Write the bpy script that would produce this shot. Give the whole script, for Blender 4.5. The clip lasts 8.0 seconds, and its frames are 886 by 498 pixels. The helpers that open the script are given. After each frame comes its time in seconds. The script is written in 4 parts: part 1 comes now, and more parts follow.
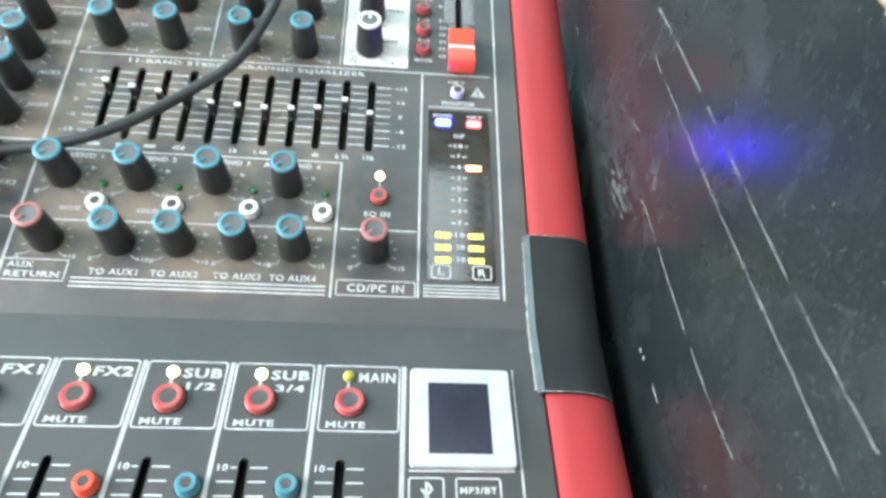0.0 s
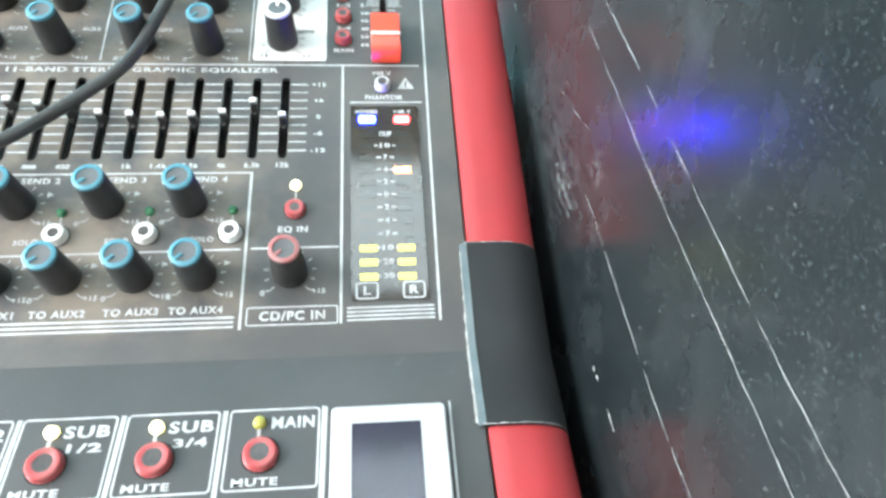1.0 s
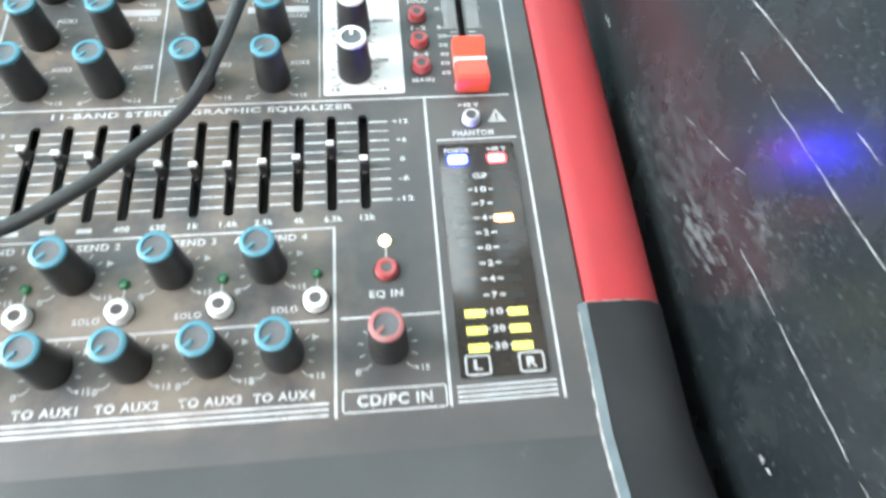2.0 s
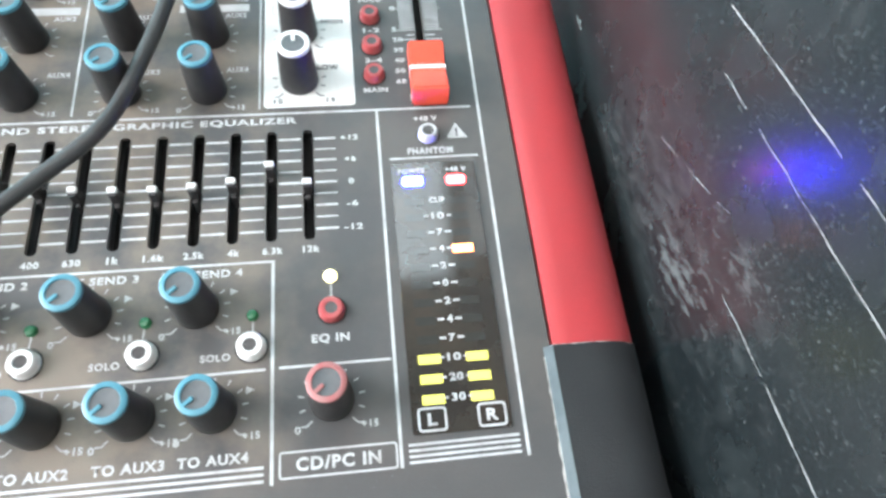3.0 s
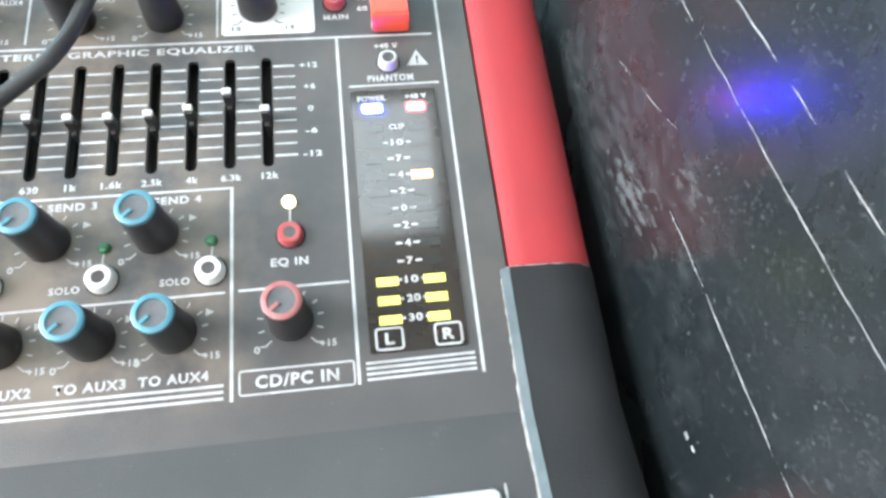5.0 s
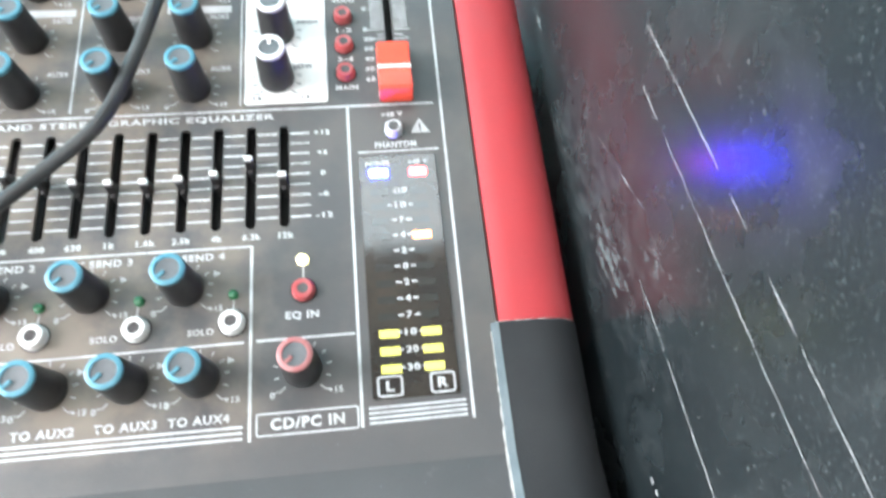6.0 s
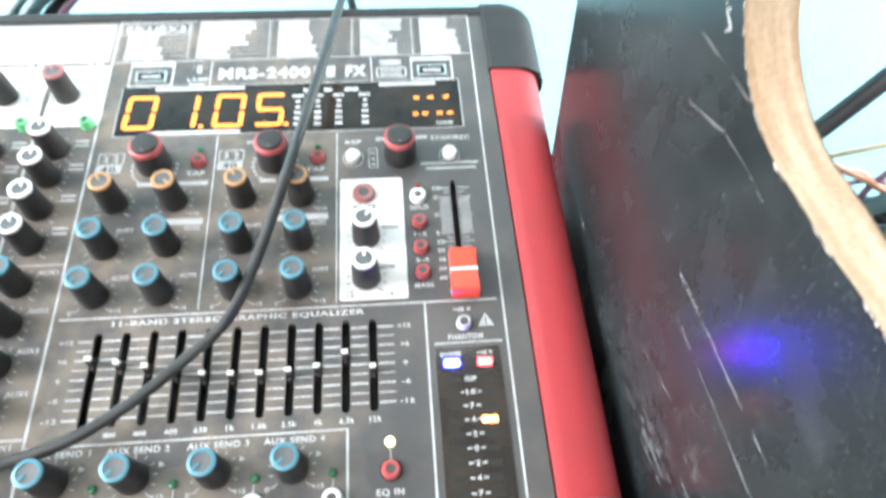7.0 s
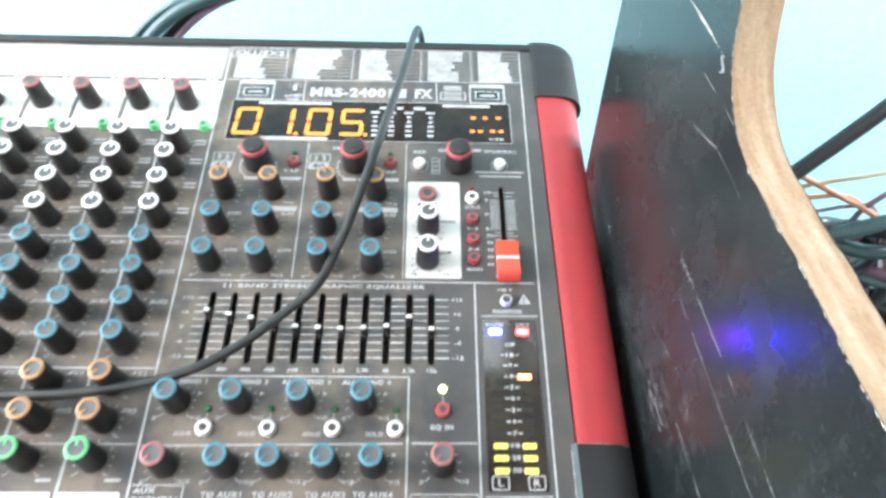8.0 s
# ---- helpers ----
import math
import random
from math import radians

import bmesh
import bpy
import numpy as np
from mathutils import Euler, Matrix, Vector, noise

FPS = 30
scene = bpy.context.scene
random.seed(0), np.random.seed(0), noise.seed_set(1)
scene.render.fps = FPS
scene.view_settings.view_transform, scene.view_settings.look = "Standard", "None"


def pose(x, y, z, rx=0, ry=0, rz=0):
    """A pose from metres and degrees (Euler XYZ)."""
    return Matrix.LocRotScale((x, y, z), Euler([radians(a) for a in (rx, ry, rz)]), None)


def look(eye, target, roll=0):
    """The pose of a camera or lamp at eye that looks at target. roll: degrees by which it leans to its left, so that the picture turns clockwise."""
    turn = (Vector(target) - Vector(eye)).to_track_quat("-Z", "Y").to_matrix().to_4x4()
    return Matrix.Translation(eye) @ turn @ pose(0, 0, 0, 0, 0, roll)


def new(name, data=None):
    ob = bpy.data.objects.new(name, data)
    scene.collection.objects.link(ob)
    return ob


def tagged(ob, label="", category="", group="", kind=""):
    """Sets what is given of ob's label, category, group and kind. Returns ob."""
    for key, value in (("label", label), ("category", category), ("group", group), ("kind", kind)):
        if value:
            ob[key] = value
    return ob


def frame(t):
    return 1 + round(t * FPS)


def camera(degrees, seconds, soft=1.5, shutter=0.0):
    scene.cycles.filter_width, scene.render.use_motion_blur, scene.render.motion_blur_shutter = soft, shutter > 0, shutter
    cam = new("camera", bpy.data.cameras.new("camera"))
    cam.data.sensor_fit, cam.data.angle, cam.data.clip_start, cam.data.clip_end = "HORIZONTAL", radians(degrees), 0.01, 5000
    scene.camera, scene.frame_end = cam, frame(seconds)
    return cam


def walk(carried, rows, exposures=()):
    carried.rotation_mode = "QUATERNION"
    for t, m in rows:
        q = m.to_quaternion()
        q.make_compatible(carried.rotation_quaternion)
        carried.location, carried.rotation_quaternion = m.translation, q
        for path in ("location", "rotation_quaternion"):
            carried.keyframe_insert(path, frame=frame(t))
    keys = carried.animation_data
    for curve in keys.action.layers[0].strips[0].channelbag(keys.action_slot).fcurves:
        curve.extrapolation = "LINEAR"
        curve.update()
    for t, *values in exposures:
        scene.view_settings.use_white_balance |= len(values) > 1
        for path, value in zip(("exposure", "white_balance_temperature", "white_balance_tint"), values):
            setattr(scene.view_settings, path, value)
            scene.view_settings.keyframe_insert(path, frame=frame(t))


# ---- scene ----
# World: z up, metres. The mixer's sloping upper panel is the plane z = 0 of its own frame,
# with x to the right and y up the panel; MM turns its millimetres into metres.
MM = 0.001
TILT = 22.0
DESK = 0.75
WORLD = pose(0, 0, DESK + 0.118, TILT, 0, 0)

cam = camera(67.4, 8.0, soft=2.9, shutter=0.4)
PATH = [
    (0, -0.0116, -0.1946, 0.2037, 28.92, -5.30, -0.18),
    (0.2, -0.0097, -0.1928, 0.1922, 28.53, -5.17, -0.94),
    (0.5, 0.0001, -0.1850, 0.1870, 27.59, -4.90, -2.11),
    (0.8, 0.0075, -0.1794, 0.1826, 28.25, -4.87, -3.85),
    (1, 0.0091, -0.1752, 0.1852, 28.20, -4.66, -3.94),
    (1.5, -0.0019, -0.1700, 0.1865, 28.46, -3.79, -4.44),
    (2, -0.0147, -0.1439, 0.1677, 27.98, -2.63, -4.97),
    (2.2, -0.0153, -0.1310, 0.1642, 27.52, -2.92, -5.53),
    (3.3, -0.0036, -0.1213, 0.1559, 25.54, -4.38, -6.08),
    (3.5, -0.0041, -0.1201, 0.1541, 24.96, -4.36, -5.89),
    (4, 0.0005, -0.1230, 0.1496, 23.90, -4.42, -6.31),
    (4.5, 0.0022, -0.1276, 0.1525, 23.16, -4.39, -6.61),
    (4.7, 0.0023, -0.1297, 0.1535, 22.87, -4.51, -6.83),
    (5.8, 0.0040, -0.1300, 0.1742, 22.38, -4.57, -6.27),
    (6, 0.0053, -0.1274, 0.1799, 23.23, -3.86, -5.78),
    (6.5, -0.0052, -0.1211, 0.1984, 26.86, -2.74, -4.31),
    (7, -0.0116, -0.1133, 0.2290, 31.06, -2.34, -4.38),
    (7.2, -0.0126, -0.1140, 0.2422, 32.54, -2.54, -4.20),
    (7.5, -0.0182, -0.1207, 0.2558, 32.76, -2.51, -2.74),
    (8, -0.0241, -0.1575, 0.2673, 33.43, -1.70, -0.31),
]
walk(cam, [(t, WORLD @ pose(x, y, z, rx, ry, rz)) for t, x, y, z, rx, ry, rz in PATH],
     exposures=[(0.0, 0.67, 6500, 8), (0.5, 0.85, 6500, 8), (1.0, 0.90, 6500, 8), (1.5, 0.94, 6500, 9), (2.0, 0.85, 6500, 10.5), (3.5, 0.75, 6500, 13),
                (4.5, 0.79, 6500, 13), (6.0, 0.98, 6500, 13), (6.5, 0.89, 6500, 13), (7.0, 0.80, 6650, 14), (8.0, 0.57, 6650, 14)])

# ---------------------------------------------------------------- light
sky_world = bpy.data.worlds.new("sky")
scene.world = sky_world
sky_world.use_nodes = True
wn = sky_world.node_tree
sky = wn.nodes.new("ShaderNodeTexSky")
sky.sky_type = "NISHITA"
sky.sun_disc = False
sky.sun_elevation, sky.sun_rotation = radians(40), radians(-70)
wn.links.new(sky.outputs["Color"], wn.nodes["Background"].inputs["Color"])
wn.nodes["Background"].inputs["Strength"].default_value = 0.12


def area(name, m, w, h, power, color):
    data = bpy.data.lights.new(name, "AREA")
    data.shape, data.size, data.size_y, data.energy, data.color = "RECTANGLE", w, h, power, color
    ob = new(name, data)
    ob.matrix_world = m
    return ob


# Unseen window assumed at the left; this lamp stands in for its daylight.
area("window_daylight", look((-1.52, -0.25, 1.55), (0.2, 0.05, 0.95)), 1.1, 1.15, 60.0, (0.965, 0.982, 1.0))
# Added fill lamp without a fixture, shining down from near the ceiling.
area("overhead_fill_light", look((-0.5, -1.35, 2.5), (-0.3, -0.9, 0)), 1.2, 0.4, 16.0, (0.965, 0.982, 1.0))

# Unseen window at the right, added to light the red cheek's rear end.
area("side_window_daylight", look((1.56, 0.34, 1.45), (0.0, 0.1, 0.9)), 0.42, 0.9, 40.0, (0.97, 0.985, 1.0))

# ---------------------------------------------------------------- materials


def material(name, base, rough=0.5, metal=0.0, second=None, scale=40.0, amount=0.5, grain=0.12,
             bump=0.0, bump_scale=900.0, emit=None, strength=0.0, dust=None, dust_scale=35.0, dust_at=0.52, coat=0.0, dust_left=False):
    m = bpy.data.materials.new(name)
    m.use_nodes = True
    nt = m.node_tree
    bsdf = nt.nodes["Principled BSDF"]
    bsdf.inputs["Roughness"].default_value = rough
    bsdf.inputs["Metallic"].default_value = metal
    bsdf.inputs["Coat Weight"].default_value = coat
    bsdf.inputs["Coat Roughness"].default_value = 0.12
    co = nt.nodes.new("ShaderNodeTexCoord")
    big = nt.nodes.new("ShaderNodeTexNoise")
    big.inputs["Scale"].default_value, big.inputs["Detail"].default_value = scale, 5
    nt.links.new(co.outputs["Object"], big.inputs["Vector"])
    fine = nt.nodes.new("ShaderNodeTexNoise")
    fine.inputs["Scale"].default_value, fine.inputs["Detail"].default_value = bump_scale, 2
    nt.links.new(co.outputs["Object"], fine.inputs["Vector"])
    mix = nt.nodes.new("ShaderNodeMixRGB")
    c2 = second or tuple(min(1, v * (1 + amount)) for v in base)
    mix.inputs[1].default_value, mix.inputs[2].default_value = (*base, 1), (*c2, 1)
    ramp = nt.nodes.new("ShaderNodeMapRange")
    ramp.inputs["From Min"].default_value, ramp.inputs["From Max"].default_value = 0.35, 0.65
    nt.links.new(big.outputs["Fac"], ramp.inputs["Value"])
    nt.links.new(ramp.outputs["Result"], mix.inputs[0])
    out = mix.outputs[0]
    g = nt.nodes.new("ShaderNodeMixRGB")
    g.blend_type = "OVERLAY"
    g.inputs[0].default_value = grain
    nt.links.new(out, g.inputs[1])
    nt.links.new(fine.outputs["Fac"], g.inputs[2])
    out = g.outputs[0]
    if dust:
        dn = nt.nodes.new("ShaderNodeTexNoise")
        dn.inputs["Scale"].default_value, dn.inputs["Detail"].default_value = dust_scale, 8
        dn.inputs["Roughness"].default_value = 0.62
        nt.links.new(co.outputs["Object"], dn.inputs["Vector"])
        dr = nt.nodes.new("ShaderNodeMapRange")
        dr.inputs["From Min"].default_value, dr.inputs["From Max"].default_value = dust_at, dust_at + 0.2
        dr.inputs["To Max"].default_value = 0.75
        nt.links.new(dn.outputs["Fac"], dr.inputs["Value"])
        if dust_left:
            # grime lies among the knobs; the panel's right end is wiped clean
            sp = nt.nodes.new("ShaderNodeSeparateXYZ")
            nt.links.new(co.outputs["Object"], sp.inputs[0])
            fade = nt.nodes.new("ShaderNodeMapRange")
            fade.inputs["From Min"].default_value, fade.inputs["From Max"].default_value = -0.045, -0.015
            fade.inputs["To Min"].default_value, fade.inputs["To Max"].default_value = 0.85, 0.16
            nt.links.new(sp.outputs["X"], fade.inputs["Value"])
            front = nt.nodes.new("ShaderNodeMapRange")
            front.inputs["From Min"].default_value, front.inputs["From Max"].default_value = -0.106, -0.094
            front.inputs["To Min"].default_value = 0.15
            nt.links.new(sp.outputs["Y"], front.inputs["Value"])
            both = nt.nodes.new("ShaderNodeMath")
            both.operation = "MULTIPLY"
            nt.links.new(fade.outputs["Result"], both.inputs[0])
            nt.links.new(front.outputs["Result"], both.inputs[1])
            nt.links.new(both.outputs[0], dr.inputs["To Max"])
        dm = nt.nodes.new("ShaderNodeMixRGB")
        dm.inputs[2].default_value = (*dust, 1)
        nt.links.new(dr.outputs["Result"], dm.inputs[0])
        nt.links.new(out, dm.inputs[1])
        out = dm.outputs[0]
        rr = nt.nodes.new("ShaderNodeMapRange")
        rr.inputs["To Min"].default_value, rr.inputs["To Max"].default_value = rough, min(1, rough + 0.25)
        nt.links.new(dr.outputs["Result"], rr.inputs["Value"])
        nt.links.new(rr.outputs["Result"], bsdf.inputs["Roughness"])
    nt.links.new(out, bsdf.inputs["Base Color"])
    if bump:
        b = nt.nodes.new("ShaderNodeBump")
        b.inputs["Strength"].default_value, b.inputs["Distance"].default_value = bump, 0.0003
        nt.links.new(fine.outputs["Fac"], b.inputs["Height"])
        nt.links.new(b.outputs["Normal"], bsdf.inputs["Normal"])
    if emit:
        bsdf.inputs["Emission Color"].default_value = (*emit, 1)
        bsdf.inputs["Emission Strength"].default_value = strength
    return m


PANEL = material("panel_paint", (0.055, 0.056, 0.057), 0.42, second=(0.070, 0.070, 0.070), scale=22, bump=0.25,
                 bump_scale=2200, dust=(0.20, 0.165, 0.13), dust_scale=34, dust_at=0.41, dust_left=True)
PANEL_CLEAN = material("panel_paint_lower", (0.043, 0.044, 0.0445), 0.42, second=(0.058, 0.059, 0.060), scale=22, bump=0.25,
                       bump_scale=2200, dust=(0.14, 0.13, 0.12), dust_scale=90, dust_at=0.66)
BODY = material("body_black", (0.022, 0.023, 0.025), 0.5, scale=30, bump=0.2)
HOLE = material("slot_black", (0.004, 0.004, 0.004), 0.8)
PRINT = material("print_white", (0.53, 0.55, 0.56), 0.5, second=(0.38, 0.38, 0.38), scale=180, dust=(0.25, 0.22, 0.18), dust_scale=160, dust_at=0.58)
PRINT_GREY = material("print_grey", (0.44, 0.45, 0.45), 0.45, second=(0.34, 0.34, 0.34), scale=120)
BLOCK_WHITE = material("block_white", (0.72, 0.72, 0.70), 0.45, second=(0.64, 0.63, 0.60), scale=50, dust=(0.45, 0.38, 0.30), dust_scale=60, dust_at=0.62)
PRINT_DARK = material("print_dark", (0.05, 0.05, 0.055), 0.5)
KNOB = material("knob_black", (0.018, 0.018, 0.019), 0.5, second=(0.026, 0.025, 0.024), scale=300, bump=0.2, bump_scale=3000)
KNOB_TOP = material("knob_top_grey", (0.070, 0.080, 0.086), 0.45, second=(0.095, 0.10, 0.105), scale=300)
BLUE = material("ring_blue", (0.042, 0.180, 0.245), 0.4, second=(0.07, 0.22, 0.275), scale=250)
RED = material("ring_red", (0.40, 0.055, 0.06), 0.38, second=(0.34, 0.085, 0.085), scale=250)
DULL_RED = material("ring_dull_red", (0.32, 0.085, 0.085), 0.45, second=(0.30, 0.15, 0.145), scale=250)
WHITE = material("ring_white", (0.78, 0.78, 0.77), 0.38, second=(0.70, 0.69, 0.66), scale=250)
ORANGE = material("ring_orange", (0.45, 0.225, 0.08), 0.4, second=(0.38, 0.22, 0.11), scale=250)
GREEN = material("ring_green", (0.10, 0.50, 0.20), 0.4, second=(0.14, 0.52, 0.24), scale=250)
CAP_GREY = material("button_centre_grey", (0.05, 0.047, 0.047), 0.3, second=(0.075, 0.07, 0.07), scale=400)
CHEEK = material("cheek_red", (0.385, 0.038, 0.043), 0.36, second=(0.345, 0.038, 0.043), scale=45, bump=0.25, bump_scale=2500, grain=0.2)
CAP = material("cap_black", (0.010, 0.011, 0.0122), 0.65, second=(0.016, 0.017, 0.0182), scale=60, bump=0.35, bump_scale=2600)
# The bevel's reflected daylight, painted as a paler teal than the black cap.
CAP_EDGE = material("cap_bevel_sheen", (0.034, 0.056, 0.064), 0.65, second=(0.055, 0.078, 0.086), scale=180)
WORN = material("worn_edge_white", (0.46, 0.45, 0.43), 0.7, second=(0.26, 0.255, 0.245), scale=300)
FADER = material("fader_red", (0.78, 0.085, 0.045), 0.38, second=(0.70, 0.075, 0.04), scale=120)
GLASS_DARK = material("meter_window", (0.018, 0.0175, 0.0175), 0.06, second=(0.036, 0.030, 0.024), scale=60, coat=0.6)
DISPLAY_GLASS = material("display_window", (0.012, 0.010, 0.009), 0.16, second=(0.03, 0.022, 0.017), scale=60)
DISPLAY_GLASS.node_tree.nodes["Principled BSDF"].inputs["Specular IOR Level"].default_value = 0.3
SEG_OFF = material("segment_off", (0.022, 0.023, 0.022), 0.08, coat=0.6)
SCREEN = material("screen_glass", (0.02, 0.022, 0.035), 0.12, second=(0.03, 0.03, 0.05), scale=60)
BEZEL = material("bezel_white", (0.45, 0.465, 0.475), 0.45, second=(0.39, 0.40, 0.41), scale=120)
METAL = material("socket_metal", (0.55, 0.55, 0.55), 0.3, 0.9, scale=200)
LED_BLUE = material("led_blue", (0.1, 0.2, 0.9), 0.3, emit=(0.0035, 0.006, 1.0), strength=320)
LED_RED = material("led_red", (0.9, 0.1, 0.1), 0.3, emit=(1.0, 0.035, 0.04), strength=16)
LED_YELLOW = material("led_yellow", (0.30, 0.29, 0.05), 0.3, emit=(0.85, 0.86, 0.17), strength=1.05)
LED_ORANGE = material("led_orange", (0.9, 0.5, 0.2), 0.3, emit=(1.0, 0.24, 0.06), strength=9)
LED_WHITE = material("led_warm_white", (0.9, 0.9, 0.7), 0.3, emit=(1.0, 0.90, 0.36), strength=2.2)
LED_DIGIT = material("led_digit", (0.4, 0.15, 0.03), 0.3, emit=(1.0, 0.25, 0.025), strength=1.7)
LED_OFF_GREEN = material("led_green_off", (0.02, 0.12, 0.05), 0.25, second=(0.03, 0.16, 0.07), scale=300)
LED_OFF_RED = material("led_red_off", (0.18, 0.02, 0.02), 0.25)
LED_DIM = material("led_dim_yellow", (0.30, 0.28, 0.06), 0.25)
CABLE = material("cable_rubber", (0.026, 0.028, 0.029), 0.38, second=(0.045, 0.047, 0.047), scale=60, bump=0.3, bump_scale=1500, dust=(0.12, 0.11, 0.10), dust_scale=70, dust_at=0.6)
WIRE_BLACK = material("wire_black", (0.02, 0.021, 0.023), 0.4, scale=50)
WIRE_TEAL = material("wire_teal", (0.035, 0.085, 0.09), 0.4, second=(0.07, 0.14, 0.15), scale=50)
WIRE_TAN = material("wire_tan", (0.42, 0.34, 0.20), 0.5, scale=50)
WIRE_ORANGE = material("wire_orange", (0.45, 0.20, 0.12), 0.5, scale=50)
WIRE_PURPLE = material("wire_purple", (0.16, 0.10, 0.14), 0.5, scale=50)
BOARD = material("board_black_paint", (0.0068, 0.0098, 0.0108), 0.25, second=(0.0124, 0.0168, 0.018), scale=14, bump=0.05, bump_scale=500,
                 dust=(0.0168, 0.022, 0.0233), dust_scale=40, dust_at=0.52)
SCRATCH = material("bare_scratch", (0.33, 0.335, 0.33), 0.7, second=(0.16, 0.165, 0.165), scale=260)
CHIP = material("bare_wood_chip", (0.50, 0.46, 0.40), 0.8, second=(0.34, 0.28, 0.22), scale=300)
SCUFF = material("dull_scuff", (0.12, 0.14, 0.145), 0.5, second=(0.04, 0.048, 0.05), scale=300)
WALL = material("wall_pale_blue", (0.35, 0.73, 0.83), 0.7, second=(0.40, 0.76, 0.85), scale=3, bump=0.2, bump_scale=120)
WALL_PLAIN = material("wall_plain", (0.70, 0.71, 0.70), 0.8, second=(0.66, 0.67, 0.66), scale=3, bump=0.2, bump_scale=120)
CEIL = material("ceiling_brown", (0.16, 0.125, 0.10), 0.8, second=(0.21, 0.17, 0.14), scale=5)
ROOF_LIGHT = material("roof_light", (0.8, 0.85, 0.86), 0.5, emit=(0.86, 0.965, 1.0), strength=2.3)
FLOOR = material("floor_concrete", (0.24, 0.23, 0.22), 0.7, second=(0.30, 0.29, 0.27), scale=4, bump=0.2, bump_scale=90)
DESKTOP = material("desk_board", (0.05, 0.05, 0.052), 0.45, second=(0.08, 0.078, 0.075), scale=9, bump=0.15, bump_scale=300)


def speckle(m):
    """Fine pale flecks and upright wipe marks over a dark paint."""
    nt = m.node_tree
    bsdf = nt.nodes["Principled BSDF"]
    src = bsdf.inputs["Base Color"].links[0].from_socket
    co = [n for n in nt.nodes if n.bl_idname == "ShaderNodeTexCoord"][0]
    for sc, det, lo, hi, top, stretch in ((760, 2, 0.67, 0.77, 0.4, 1.1), (1150, 2, 0.64, 0.76, 0.36, 2.6), (420, 5, 0.60, 0.80, 0.3, 2.0), (90, 8, 0.54, 0.84, 0.12, 0.8)):
        mp = nt.nodes.new("ShaderNodeMapping")
        mp.inputs["Scale"].default_value = (1, 1, stretch)
        nt.links.new(co.outputs["Object"], mp.inputs["Vector"])
        n = nt.nodes.new("ShaderNodeTexNoise")
        n.inputs["Scale"].default_value, n.inputs["Detail"].default_value, n.inputs["Roughness"].default_value = sc, det, 0.65
        nt.links.new(mp.outputs["Vector"], n.inputs["Vector"])
        mr = nt.nodes.new("ShaderNodeMapRange")
        mr.inputs["From Min"].default_value, mr.inputs["From Max"].default_value, mr.inputs["To Max"].default_value = lo, hi, top
        nt.links.new(n.outputs["Fac"], mr.inputs["Value"])
        mx = nt.nodes.new("ShaderNodeMixRGB")
        mx.inputs[2].default_value = (0.17, 0.19, 0.19, 1)
        nt.links.new(mr.outputs["Result"], mx.inputs[0])
        nt.links.new(src, mx.inputs[1])
        src = mx.outputs[0]
    # rubbed patches: streaked pale scuffing where cases have scraped the paint
    for cy, cz, ry, rz, top in ((-0.065, -0.0105, 0.024, 0.010, 0.34), (-0.088, 0.009, 0.012, 0.009, 0.15), (-0.045, -0.004, 0.085, 0.030, 0.11)):
        place = nt.nodes.new("ShaderNodeMapping")
        place.inputs["Location"].default_value = (0, -cy / ry, -cz / rz)
        place.inputs["Scale"].default_value = (0, 1 / ry, 1 / rz)
        nt.links.new(co.outputs["Object"], place.inputs["Vector"])
        ball = nt.nodes.new("ShaderNodeTexGradient")
        ball.gradient_type = "SPHERICAL"
        nt.links.new(place.outputs["Vector"], ball.inputs["Vector"])
        mp = nt.nodes.new("ShaderNodeMapping")
        mp.inputs["Rotation"].default_value = (radians(12), 0, 0)
        mp.inputs["Scale"].default_value = (1, 0.36, 1.0)
        nt.links.new(co.outputs["Object"], mp.inputs["Vector"])
        n = nt.nodes.new("ShaderNodeTexNoise")
        n.inputs["Scale"].default_value, n.inputs["Detail"].default_value, n.inputs["Roughness"].default_value = 460, 6, 0.66
        nt.links.new(mp.outputs["Vector"], n.inputs["Vector"])
        total = nt.nodes.new("ShaderNodeMath")
        total.operation = "MULTIPLY_ADD"
        total.inputs[1].default_value = 0.22
        nt.links.new(ball.outputs["Fac"], total.inputs[0])
        nt.links.new(n.outputs["Fac"], total.inputs[2])
        mr = nt.nodes.new("ShaderNodeMapRange")
        mr.inputs["From Min"].default_value, mr.inputs["From Max"].default_value, mr.inputs["To Max"].default_value = 0.60, 0.78, top
        nt.links.new(total.outputs["Value"], mr.inputs["Value"])
        inside = nt.nodes.new("ShaderNodeMapRange")
        inside.inputs["From Max"].default_value = 0.25
        nt.links.new(ball.outputs["Fac"], inside.inputs["Value"])
        fac = nt.nodes.new("ShaderNodeMath")
        fac.operation = "MULTIPLY"
        nt.links.new(mr.outputs["Result"], fac.inputs[0])
        nt.links.new(inside.outputs["Result"], fac.inputs[1])
        mx = nt.nodes.new("ShaderNodeMixRGB")
        mx.inputs[2].default_value = (0.185, 0.21, 0.21, 1)
        nt.links.new(fac.outputs["Value"], mx.inputs[0])
        nt.links.new(src, mx.inputs[1])
        src = mx.outputs[0]
    nt.links.new(src, bsdf.inputs["Base Color"])


speckle(BOARD)
BOARD.node_tree.nodes["Principled BSDF"].inputs["Specular IOR Level"].default_value = 0.5


